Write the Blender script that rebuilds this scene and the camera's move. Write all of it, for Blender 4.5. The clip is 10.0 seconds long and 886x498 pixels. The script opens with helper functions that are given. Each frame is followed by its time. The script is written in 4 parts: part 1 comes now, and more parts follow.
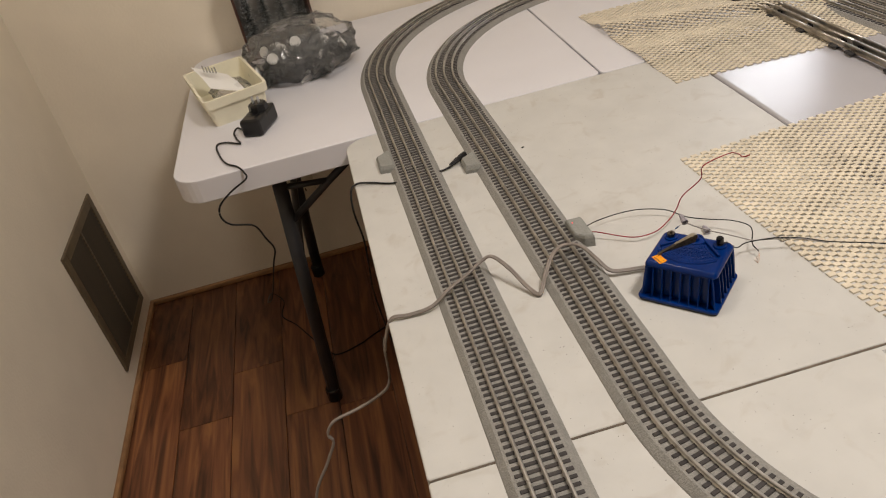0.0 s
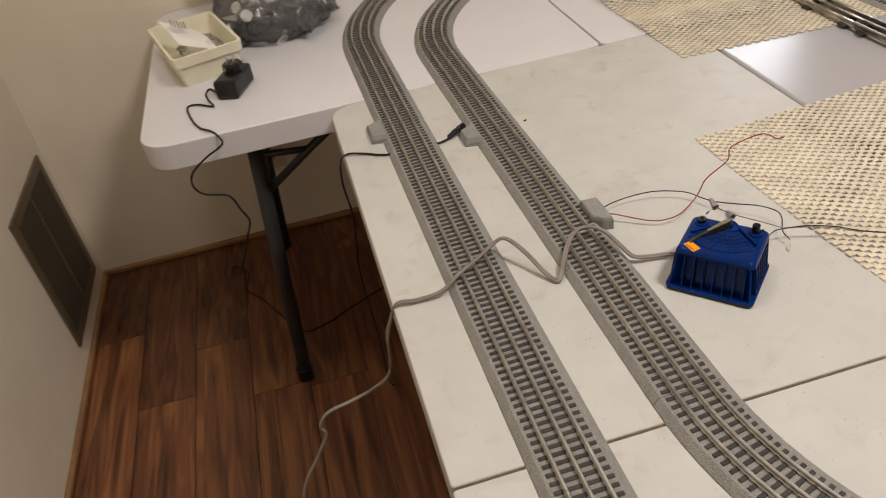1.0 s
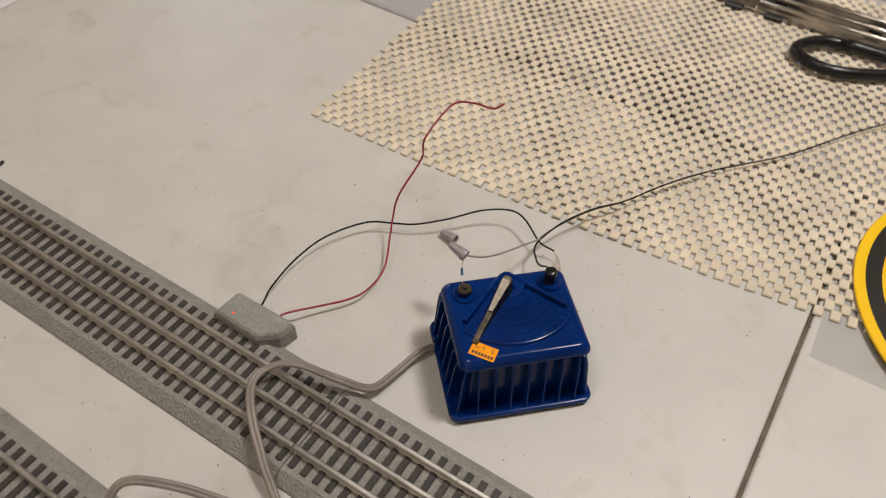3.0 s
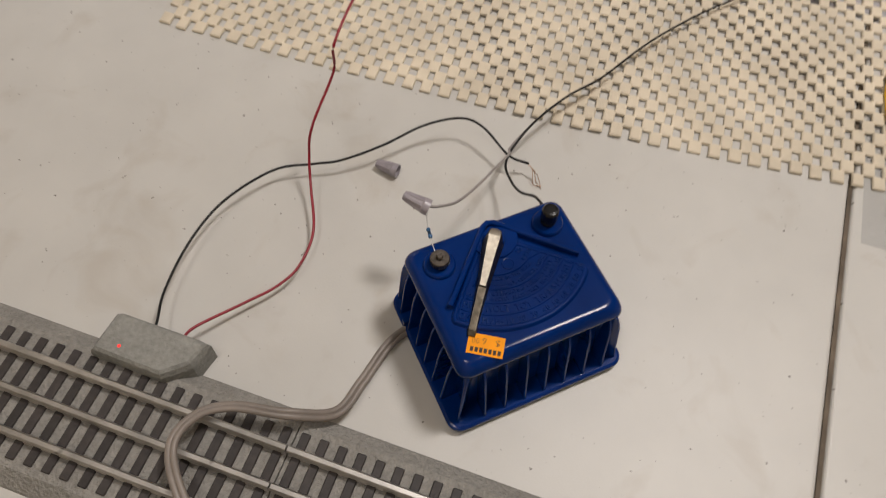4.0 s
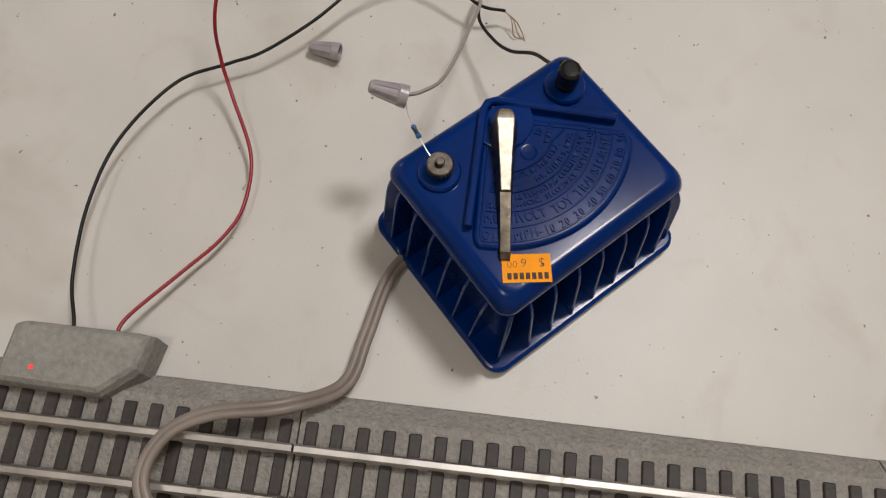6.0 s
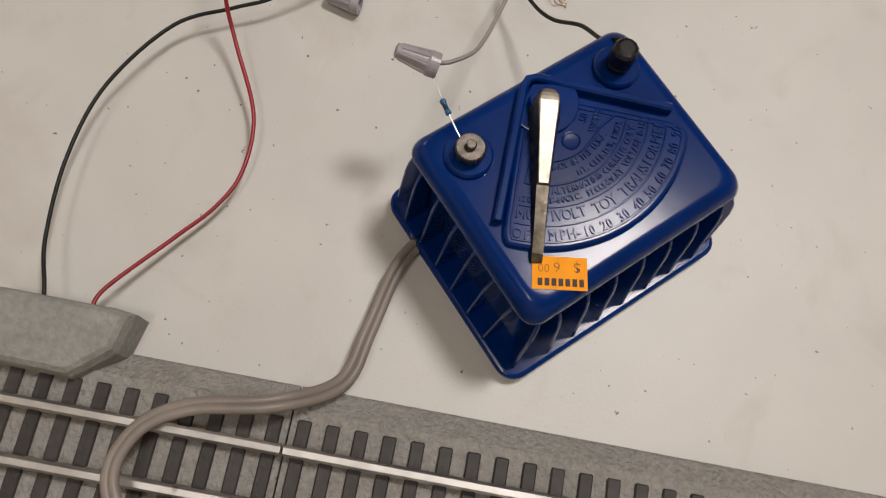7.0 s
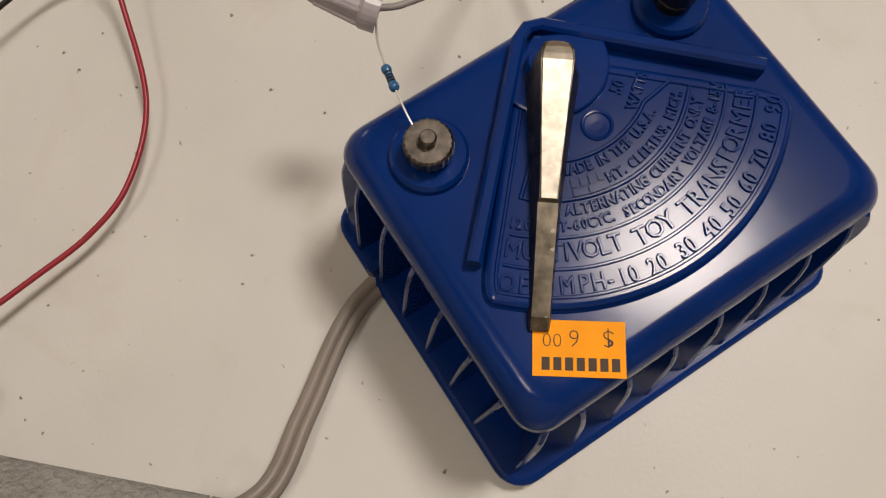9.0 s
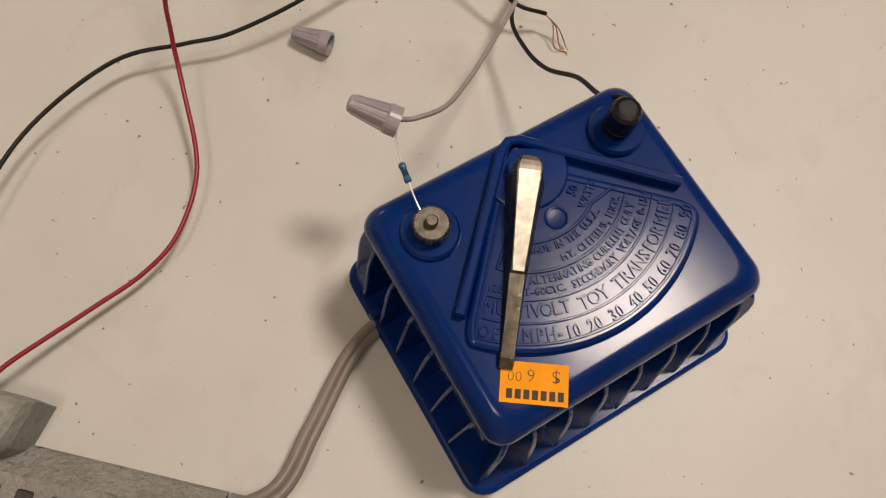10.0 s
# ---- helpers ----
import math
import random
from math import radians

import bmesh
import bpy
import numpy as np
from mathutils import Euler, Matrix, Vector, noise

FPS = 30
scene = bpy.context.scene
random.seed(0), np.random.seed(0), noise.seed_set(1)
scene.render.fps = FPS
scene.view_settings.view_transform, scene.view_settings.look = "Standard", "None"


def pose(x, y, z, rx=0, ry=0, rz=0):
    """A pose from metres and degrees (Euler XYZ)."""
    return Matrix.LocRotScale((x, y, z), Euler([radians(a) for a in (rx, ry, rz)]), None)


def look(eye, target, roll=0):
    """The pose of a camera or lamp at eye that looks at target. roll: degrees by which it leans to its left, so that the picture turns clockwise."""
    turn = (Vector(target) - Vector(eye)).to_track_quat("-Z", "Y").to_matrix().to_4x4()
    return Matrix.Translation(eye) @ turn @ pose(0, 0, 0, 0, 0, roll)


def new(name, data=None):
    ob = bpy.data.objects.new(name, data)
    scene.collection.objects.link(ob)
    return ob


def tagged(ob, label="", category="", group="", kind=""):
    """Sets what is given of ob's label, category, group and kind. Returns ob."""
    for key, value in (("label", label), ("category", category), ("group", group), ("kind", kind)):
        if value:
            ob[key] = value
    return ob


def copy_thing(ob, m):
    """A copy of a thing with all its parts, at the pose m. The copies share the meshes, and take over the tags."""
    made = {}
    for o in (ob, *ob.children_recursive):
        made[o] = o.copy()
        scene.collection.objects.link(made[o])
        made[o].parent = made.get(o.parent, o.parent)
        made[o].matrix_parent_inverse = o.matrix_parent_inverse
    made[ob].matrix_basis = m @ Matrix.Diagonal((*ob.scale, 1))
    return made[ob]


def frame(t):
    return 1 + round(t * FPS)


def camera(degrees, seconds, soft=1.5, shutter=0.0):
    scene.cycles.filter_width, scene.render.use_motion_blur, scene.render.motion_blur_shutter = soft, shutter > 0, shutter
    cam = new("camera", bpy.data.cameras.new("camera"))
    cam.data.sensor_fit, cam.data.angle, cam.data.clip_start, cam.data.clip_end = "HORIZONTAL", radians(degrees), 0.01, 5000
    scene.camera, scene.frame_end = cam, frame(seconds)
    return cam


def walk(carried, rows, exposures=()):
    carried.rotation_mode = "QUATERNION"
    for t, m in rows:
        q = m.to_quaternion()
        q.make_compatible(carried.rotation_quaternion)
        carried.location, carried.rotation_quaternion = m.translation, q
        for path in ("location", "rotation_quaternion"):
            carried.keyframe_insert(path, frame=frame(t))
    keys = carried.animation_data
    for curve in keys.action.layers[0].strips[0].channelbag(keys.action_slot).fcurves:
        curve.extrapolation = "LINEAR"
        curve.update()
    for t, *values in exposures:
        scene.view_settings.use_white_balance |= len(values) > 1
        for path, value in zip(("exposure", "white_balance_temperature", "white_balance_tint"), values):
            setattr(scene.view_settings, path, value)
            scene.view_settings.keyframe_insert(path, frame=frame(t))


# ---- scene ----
cam = camera(60.9, 10.0, soft=1.1, shutter=0.3)
PATH = [
    (0, (-0.255, -0.619, 1.167), (-0.112, 1.03, 0.045), -12.9),
    (0.5, (-0.279, -0.608, 1.161), (-0.126, 1.013, -0.001), -11.3),
    (1, (-0.313, -0.538, 1.146), (-0.058, 1.036, -0.06), -9.2),
    (1.5, (-0.334, -0.431, 1.128), (0.222, 0.982, -0.174), -6.0),
    (2, (-0.26, -0.315, 1.068), (0.46, 0.826, -0.408), -4.1),
    (2.5, (-0.219, -0.218, 1.057), (0.731, 0.802, -0.378), -1.3),
    (2.7, (-0.212, -0.168, 1.039), (0.912, 0.682, -0.381), 3.6),
    (3.8, (-0.117, -0.025, 0.964), (0.932, 0.301, -0.707), 5.0),
    (4, (-0.098, -0.02, 0.944), (0.866, 0.276, -0.783), 3.5),
    (4.5, (-0.07, 0.002, 0.918), (0.775, 0.176, -0.886), 3.5),
    (5, (-0.057, 0.017, 0.896), (0.717, 0.062, -0.948), 7.4),
    (5.5, (-0.052, 0.018, 0.889), (0.678, 0.033, -0.973), 7.3),
    (6, (-0.053, 0.021, 0.877), (0.638, 0.039, -1.0), 6.0),
    (6.2, (-0.053, 0.021, 0.873), (0.621, 0.043, -1.01), 6.1),
    (7.3, (-0.025, 0.035, 0.839), (0.538, -0.005, -1.08), 16.2),
    (7.5, (-0.019, 0.028, 0.825), (0.566, 0.028, -1.087), 11.7),
    (8, (0.001, 0.017, 0.791), (0.54, 0.052, -1.135), 6.3),
    (8.5, (0.004, 0.015, 0.779), (0.498, 0.107, -1.157), -0.5),
    (9, (0.005, 0.015, 0.782), (0.506, 0.123, -1.151), -1.2),
    (9.5, (0.0, 0.016, 0.81), (0.567, 0.087, -1.107), 5.4),
    (10, (-0.006, 0.02, 0.824), (0.634, 0.062, -1.07), 10.4),
]
EXPOSURES = [(0, -0.13, 6500, 10), (1.5, -0.15, 6480, 10), (2.5, -0.25, 6420, 10), (4.0, -0.47, 6300, 11), (6.2, -0.43, 6200, 11), (7.5, -0.37, 6350, 11), (9.0, -0.35, 6700, 12), (10, -0.41, 7050, 13)]
walk(cam, [(t, look(e, g, r)) for t, e, g, r in PATH], EXPOSURES)

# ---- light ----
world = bpy.data.worlds.new("world")
scene.world = world
world.use_nodes = True
bg = world.node_tree.nodes["Background"]
bg.inputs[0].default_value = (1.0, 0.93, 0.84, 1)
bg.inputs[1].default_value = 0.02


def area_light(name, where, target, size, power, colour, shape="DISK", size_y=None):
    data = bpy.data.lights.new(name, "AREA")
    data.shape, data.size, data.energy, data.color = shape, size, power, colour
    if size_y:
        data.size_y = size_y
    ob = new(name, data)
    ob.matrix_world = look(where, target)
    return ob


TOP = 0.61      # height of the table tops
FLOOR = -0.05   # the floor
WEST, NORTH, EAST, SOUTH, CEIL = -0.962, 1.302, 2.6, -2.4, 2.3
area_light("ceiling_lamp_light", (0.53, -0.42, CEIL - 0.09), (0.53, -0.42, 0), 0.33, 25.5, (1.0, 0.925, 0.86))
# unseen second lamp, added to even out the brightness over table and walls
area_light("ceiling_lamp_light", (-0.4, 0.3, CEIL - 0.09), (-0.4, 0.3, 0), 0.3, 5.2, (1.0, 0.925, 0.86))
area_light("window_light", (1.0, NORTH + 0.03, 1.1), (1.0, 0, 1.1), 0.3, 2.3, (0.93, 0.95, 1.0), "RECTANGLE", 0.34)


# ---- materials ----
def mat(name, colour, rough=0.5, metal=0.0, vary=0.1, scale=30.0, bump=0.0, bump_scale=200.0, spots=None, spot_scale=40.0, spot_amount=0.6, coat=0.0, per_object=0.0, stretch=(1, 1, 1), spec=0.5, stain=None):
    m = bpy.data.materials.new(name)
    m.use_nodes = True
    nt = m.node_tree
    b = nt.nodes["Principled BSDF"]
    b.inputs["Roughness"].default_value = rough
    b.inputs["Metallic"].default_value = metal
    b.inputs["Coat Weight"].default_value = coat
    b.inputs["Coat Roughness"].default_value = 0.12
    b.inputs["Specular IOR Level"].default_value = spec
    tc = nt.nodes.new("ShaderNodeTexCoord")
    mp = nt.nodes.new("ShaderNodeMapping")
    mp.inputs["Scale"].default_value = stretch
    nt.links.new(tc.outputs["Object"], mp.inputs["Vector"])

    def noise_tex(sc, detail=4):
        n = nt.nodes.new("ShaderNodeTexNoise")
        n.inputs["Scale"].default_value = sc
        n.inputs["Detail"].default_value = detail
        nt.links.new(mp.outputs["Vector"], n.inputs["Vector"])
        return n

    def mix(kind, fac, a, c):
        x = nt.nodes.new("ShaderNodeMix")
        x.data_type, x.blend_type = "RGBA", kind
        for sock, v in ((x.inputs[0], fac), (x.inputs[6], a), (x.inputs[7], c)):
            if hasattr(v, "is_linked"):
                nt.links.new(v, sock)
            else:
                sock.default_value = v
        return x.outputs[2]

    n1 = noise_tex(scale)
    ramp = nt.nodes.new("ShaderNodeMapRange")
    ramp.inputs["From Min"].default_value, ramp.inputs["From Max"].default_value = 0.3, 0.7
    ramp.inputs["To Min"].default_value, ramp.inputs["To Max"].default_value = 1 - vary, 1 + vary
    nt.links.new(n1.outputs["Fac"], ramp.inputs["Value"])
    col = mix("MULTIPLY", 1.0, (*colour, 1), ramp.outputs["Result"])
    n2 = noise_tex(scale * 0.13, 3)
    ramp2 = nt.nodes.new("ShaderNodeMapRange")
    ramp2.inputs["From Min"].default_value, ramp2.inputs["From Max"].default_value = 0.3, 0.7
    ramp2.inputs["To Min"].default_value, ramp2.inputs["To Max"].default_value = 1 - vary * 0.6, 1 + vary * 0.6
    nt.links.new(n2.outputs["Fac"], ramp2.inputs["Value"])
    col = mix("MULTIPLY", 1.0, col, ramp2.outputs["Result"])
    if per_object:
        oi = nt.nodes.new("ShaderNodeObjectInfo")
        r3 = nt.nodes.new("ShaderNodeMapRange")
        r3.inputs["To Min"].default_value, r3.inputs["To Max"].default_value = 1 - per_object, 1 + per_object
        nt.links.new(oi.outputs["Random"], r3.inputs["Value"])
        col = mix("MULTIPLY", 1.0, col, r3.outputs["Result"])
    if spots:
        n3 = noise_tex(spot_scale, 2)
        cr = nt.nodes.new("ShaderNodeMapRange")
        cr.inputs["From Min"].default_value, cr.inputs["From Max"].default_value = spot_amount, spot_amount + 0.05
        nt.links.new(n3.outputs["Fac"], cr.inputs["Value"])
        col = mix("MIX", cr.outputs["Result"], col, (*spots, 1))
    if stain:
        tint, sc, least, most = stain
        n5 = noise_tex(sc, 6)
        n5.inputs["Distortion"].default_value = 0.8
        sr = nt.nodes.new("ShaderNodeMapRange")
        sr.inputs["From Min"].default_value, sr.inputs["From Max"].default_value, sr.inputs["To Max"].default_value = least, least + 0.16, most
        nt.links.new(n5.outputs["Fac"], sr.inputs["Value"])
        col = mix("MIX", sr.outputs["Result"], col, (*tint, 1))
    nt.links.new(col, b.inputs["Base Color"])
    rr = nt.nodes.new("ShaderNodeMapRange")
    rr.inputs["To Min"].default_value, rr.inputs["To Max"].default_value = max(0.02, rough - 0.08), min(1, rough + 0.08)
    nt.links.new(n2.outputs["Fac"], rr.inputs["Value"])
    nt.links.new(rr.outputs["Result"], b.inputs["Roughness"])
    if bump:
        n4 = noise_tex(bump_scale, 3)
        bp = nt.nodes.new("ShaderNodeBump")
        bp.inputs["Strength"].default_value = 1.0
        bp.inputs["Distance"].default_value = bump
        nt.links.new(n4.outputs["Fac"], bp.inputs["Height"])
        nt.links.new(bp.outputs["Normal"], b.inputs["Normal"])
    return m


def glass_mat(name, tint, rough=0.12, gloss=1.35, haze=0.0):
    """A thin clear film: see-through, with the gloss of its faces."""
    m = bpy.data.materials.new(name)
    m.use_nodes = True
    nt = m.node_tree
    out = nt.nodes["Material Output"]
    nt.nodes.remove(nt.nodes["Principled BSDF"])
    tr = nt.nodes.new("ShaderNodeBsdfTransparent")
    tr.inputs[0].default_value = (*tint, 1)
    gl = nt.nodes.new("ShaderNodeBsdfGlossy")
    gl.inputs["Roughness"].default_value = rough
    fr = nt.nodes.new("ShaderNodeFresnel")
    fr.inputs[0].default_value = gloss
    mx = nt.nodes.new("ShaderNodeMixShader")
    nt.links.new(fr.outputs[0], mx.inputs[0])
    nt.links.new(tr.outputs[0], mx.inputs[1])
    nt.links.new(gl.outputs[0], mx.inputs[2])
    if haze:
        df = nt.nodes.new("ShaderNodeBsdfDiffuse")
        df.inputs[0].default_value = (0.75, 0.75, 0.74, 1)
        nz = nt.nodes.new("ShaderNodeTexNoise")
        nz.inputs["Scale"].default_value = 35
        rg = nt.nodes.new("ShaderNodeMapRange")
        rg.inputs["From Min"].default_value, rg.inputs["From Max"].default_value = 0.35, 0.7
        rg.inputs["To Min"].default_value, rg.inputs["To Max"].default_value = haze * 0.4, haze * 2
        nt.links.new(nz.outputs["Fac"], rg.inputs["Value"])
        m2 = nt.nodes.new("ShaderNodeMixShader")
        nt.links.new(rg.outputs[0], m2.inputs[0])
        nt.links.new(mx.outputs[0], m2.inputs[1])
        nt.links.new(df.outputs[0], m2.inputs[2])
        mx = m2
    nt.links.new(mx.outputs[0], out.inputs["Surface"])
    return m


WALL = mat("wall_paint", (0.8, 0.725, 0.6), 0.75, vary=0.04, scale=6, bump=0.0006, bump_scale=160)
CEILING = mat("ceiling_paint", (0.8, 0.76, 0.7), 0.9, vary=0.04)
GREY_TOP = mat("grey_table_plastic", (0.53, 0.52, 0.49), 0.45, vary=0.045, scale=22, bump=0.00005, bump_scale=900, spots=(0.13, 0.115, 0.1), spot_scale=330, spot_amount=0.725, stain=((0.33, 0.27, 0.2), 26, 0.565, 0.27))
WHITE_TOP = mat("white_table_plastic", (0.68, 0.67, 0.7), 0.3, vary=0.025, scale=8, bump=0.0001, bump_scale=900)
LAVENDER_TOP = mat("pale_lavender_table_plastic", (0.4, 0.39, 0.41), 0.17, vary=0.03, scale=8, bump=0.0001, bump_scale=900)
DIRT = mat("seam_dirt", (0.12, 0.095, 0.07), 0.9, vary=0.4, scale=60)
BLACK_METAL = mat("black_painted_steel", (0.022, 0.022, 0.024), 0.4, vary=0.2)
BLACK_PLASTIC = mat("black_plastic", (0.008, 0.008, 0.009), 0.28, vary=0.2, spec=0.35)
RUBBER = mat("black_cord", (0.009, 0.009, 0.009), 0.45, vary=0.2, spec=0.25)
ROADBED = mat("grey_ballast_plastic", (0.27, 0.26, 0.237), 0.75, vary=0.13, scale=420, bump=0.0016, bump_scale=620, spec=0.3)
BLOCK = mat("grey_terminal_plastic", (0.25, 0.25, 0.23), 0.65, vary=0.15, scale=420, bump=0.0006, bump_scale=800, spec=0.3)
TIE = mat("brown_tie_plastic", (0.036, 0.03, 0.028), 0.6, vary=0.25, scale=250, bump=0.0003, bump_scale=500, per_object=0.25)
RAIL = mat("nickel_rail", (0.46, 0.445, 0.42), 0.42, metal=1.0, vary=0.2, scale=90, spots=(0.27, 0.255, 0.235), spot_scale=120, spot_amount=0.68)
TUBE_RAIL = mat("worn_tin_rail", (0.45, 0.42, 0.38), 0.3, metal=1.0, vary=0.3, scale=60)
BLUE = mat("glossy_blue_plastic", (0.0007, 0.02, 0.13), 0.18, vary=0.2, scale=40, bump=0.0001, bump_scale=40, spec=0.2)
STEEL = mat("tarnished_plated_metal", (0.38, 0.345, 0.285), 0.42, metal=1.0, vary=0.25, scale=420, bump=0.00003, bump_scale=1100, spots=(0.14, 0.11, 0.07), spot_scale=330, spot_amount=0.69)
DARK_STEEL = mat("dark_metal", (0.095, 0.082, 0.063), 0.42, metal=1.0, vary=0.45, scale=420, bump=0.00004, bump_scale=900, spots=(0.2, 0.18, 0.14), spot_scale=500, spot_amount=0.66)
KNURL = mat("nickel_nut", (0.12, 0.105, 0.09), 0.36, metal=1.0, vary=0.45, scale=500, bump=0.00003, bump_scale=900)
ORANGE = mat("orange_paper", (0.93, 0.34, 0.006), 0.65, vary=0.05, scale=200, spec=0.2)
INK = mat("dark_ink", (0.05, 0.03, 0.02), 0.7)
GREY_CORD = mat("grey_vinyl_cord", (0.215, 0.185, 0.16), 0.45, vary=0.15, scale=60)
RED_WIRE = mat("red_wire_vinyl", (0.24, 0.006, 0.018), 0.4, vary=0.12)
GREY_WIRE = mat("grey_wire_vinyl", (0.26, 0.24, 0.23), 0.45, vary=0.1)
COPPER = mat("bare_copper", (0.55, 0.38, 0.28), 0.35, metal=1.0)
TIN = mat("tinned_lead", (0.7, 0.7, 0.7), 0.3, metal=1.0)
NUT = mat("grey_nut_plastic", (0.3, 0.275, 0.3), 0.35, vary=0.12, scale=200)
RESISTOR = mat("blue_resistor", (0.02, 0.1, 0.24), 0.3)
MAT_FOAM = mat("cream_foam", (0.63, 0.56, 0.44), 0.85, vary=0.12, scale=25, bump=0.0004, bump_scale=700, spec=0.2)
YELLOW = mat("yellow_sign_paint", (0.88, 0.55, 0.01), 0.32, vary=0.04)
SIGN_BLACK = mat("black_sign_paint", (0.018, 0.016, 0.015), 0.35, vary=0.1)
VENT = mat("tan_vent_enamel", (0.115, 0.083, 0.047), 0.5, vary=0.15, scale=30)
# the vent's tan enamel again, with the louvres' shade put into the colour
VENT_SHADED = mat("shaded_vent_enamel", (0.034, 0.023, 0.012), 0.6, vary=0.2)
VENT_DARK = mat("vent_inside_shade", (0.03, 0.024, 0.018), 0.9)
WOOD_TRIM = mat("stained_trim", (0.3, 0.16, 0.07), 0.5, vary=0.25, scale=30, stretch=(1, 1, 6))
CREAM = mat("cream_plastic", (0.8, 0.76, 0.6), 0.45, vary=0.05)
PAPER = mat("white_paper", (0.82, 0.81, 0.78), 0.7, vary=0.03)
BOX_BROWN = mat("dark_brown_card", (0.07, 0.03, 0.02), 0.5, vary=0.1)
FOIL = mat("grey_backing_card", (0.25, 0.24, 0.22), 0.5, vary=0.3, scale=60)
TREE = mat("dark_frosted_bristle", (0.09, 0.095, 0.09), 0.6, vary=0.5, scale=300, spots=(0.65, 0.65, 0.65), spot_scale=420, spot_amount=0.6)
WHITE_PLASTIC = mat("white_plastic", (0.82, 0.81, 0.78), 0.4)
IVORY = mat("ivory_plastic", (0.6, 0.53, 0.4), 0.45)
CLEAR = glass_mat("clear_poly_film", (0.95, 0.95, 0.95), 0.2, 1.3, 0.06)
BAG_FILM = glass_mat("clear_bag_film", (0.93, 0.93, 0.93), 0.12, 1.4, 0.09)
LED = bpy.data.materials.new("red_led")
LED.use_nodes = True
LED.node_tree.nodes["Principled BSDF"].inputs["Base Color"].default_value = (0.7, 0.02, 0.02, 1)
LED.node_tree.nodes["Principled BSDF"].inputs["Emission Color"].default_value = (1, 0.05, 0.04, 1)
LED.node_tree.nodes["Principled BSDF"].inputs["Emission Strength"].default_value = 1.2
LAMP_GLASS = bpy.data.materials.new("lit_opal_glass")
LAMP_GLASS.use_nodes = True
LAMP_GLASS.node_tree.nodes["Principled BSDF"].inputs["Emission Color"].default_value = (1, 0.86, 0.68, 1)
LAMP_GLASS.node_tree.nodes["Principled BSDF"].inputs["Emission Strength"].default_value = 3


def wood_mat():
    m = bpy.data.materials.new("red_brown_laminate")
    m.use_nodes = True
    nt = m.node_tree
    b = nt.nodes["Principled BSDF"]
    tc = nt.nodes.new("ShaderNodeTexCoord")
    oi = nt.nodes.new("ShaderNodeObjectInfo")
    add = nt.nodes.new("ShaderNodeVectorMath")
    add.operation = "MULTIPLY_ADD"
    add.inputs[1].default_value = (1, 1, 1)
    off = nt.nodes.new("ShaderNodeVectorMath")
    off.operation = "SCALE"
    off.inputs[0].default_value = (7, 13, 3)
    nt.links.new(oi.outputs["Random"], off.inputs["Scale"])
    nt.links.new(tc.outputs["Object"], add.inputs[0])
    nt.links.new(off.outputs[0], add.inputs[2])
    mp = nt.nodes.new("ShaderNodeMapping")
    mp.inputs["Scale"].default_value = (26, 1.6, 10)
    nt.links.new(add.outputs[0], mp.inputs["Vector"])
    n = nt.nodes.new("ShaderNodeTexNoise")
    n.inputs["Scale"].default_value, n.inputs["Detail"].default_value, n.inputs["Distortion"].default_value = 1.8, 9, 1.2
    nt.links.new(mp.outputs[0], n.inputs["Vector"])
    cr = nt.nodes.new("ShaderNodeValToRGB")
    e = cr.color_ramp.elements
    e[0].position, e[0].color = 0.3, (0.05, 0.018, 0.007, 1)
    e[1].position, e[1].color = 0.7, (0.27, 0.115, 0.04, 1)
    mid = cr.color_ramp.elements.new(0.5)
    mid.color = (0.16, 0.058, 0.024, 1)
    nt.links.new(n.outputs["Fac"], cr.inputs[0])
    r3 = nt.nodes.new("ShaderNodeMapRange")
    r3.inputs["To Min"].default_value, r3.inputs["To Max"].default_value = 0.7, 1.25
    nt.links.new(oi.outputs["Random"], r3.inputs["Value"])
    x = nt.nodes.new("ShaderNodeMix")
    x.data_type, x.blend_type = "RGBA", "MULTIPLY"
    x.inputs[0].default_value = 1
    nt.links.new(cr.outputs[0], x.inputs[6])
    nt.links.new(r3.outputs[0], x.inputs[7])
    nt.links.new(x.outputs[2], b.inputs["Base Color"])
    b.inputs["Roughness"].default_value = 0.42
    bp = nt.nodes.new("ShaderNodeBump")
    bp.inputs["Distance"].default_value = 0.0004
    nt.links.new(n.outputs["Fac"], bp.inputs["Height"])
    nt.links.new(bp.outputs["Normal"], b.inputs["Normal"])
    return m


PLANK = wood_mat()


# ---- mesh helpers ----
def part(name, bm, material, parent=None, label="", smooth=False):
    me = bpy.data.meshes.new(name)
    bm.normal_update()
    bm.to_mesh(me)
    bm.free()
    me.materials.append(material)
    if smooth:
        me.shade_smooth()
    ob = new(name, me)
    ob.parent = parent
    if label:
        ob["label"] = label
    return ob


def root(name, m, label, category, group="", kind=""):
    ob = new(name)
    ob.empty_display_size = 0.02
    ob.matrix_world = m
    return tagged(ob, label, category, group, kind)


def box(bm, x0, x1, y0, y1, z0, z1, bevel=0.0, seg=2):
    r = bmesh.ops.create_cube(bm, size=1, matrix=Matrix.Translation(((x0 + x1) / 2, (y0 + y1) / 2, (z0 + z1) / 2)) @ Matrix.Diagonal((x1 - x0, y1 - y0, z1 - z0, 1)))
    if bevel:
        es = list({e for v in r["verts"] for e in v.link_edges})
        bmesh.ops.bevel(bm, geom=es, offset=bevel, segments=seg, affect="EDGES", profile=0.5)
    return bm


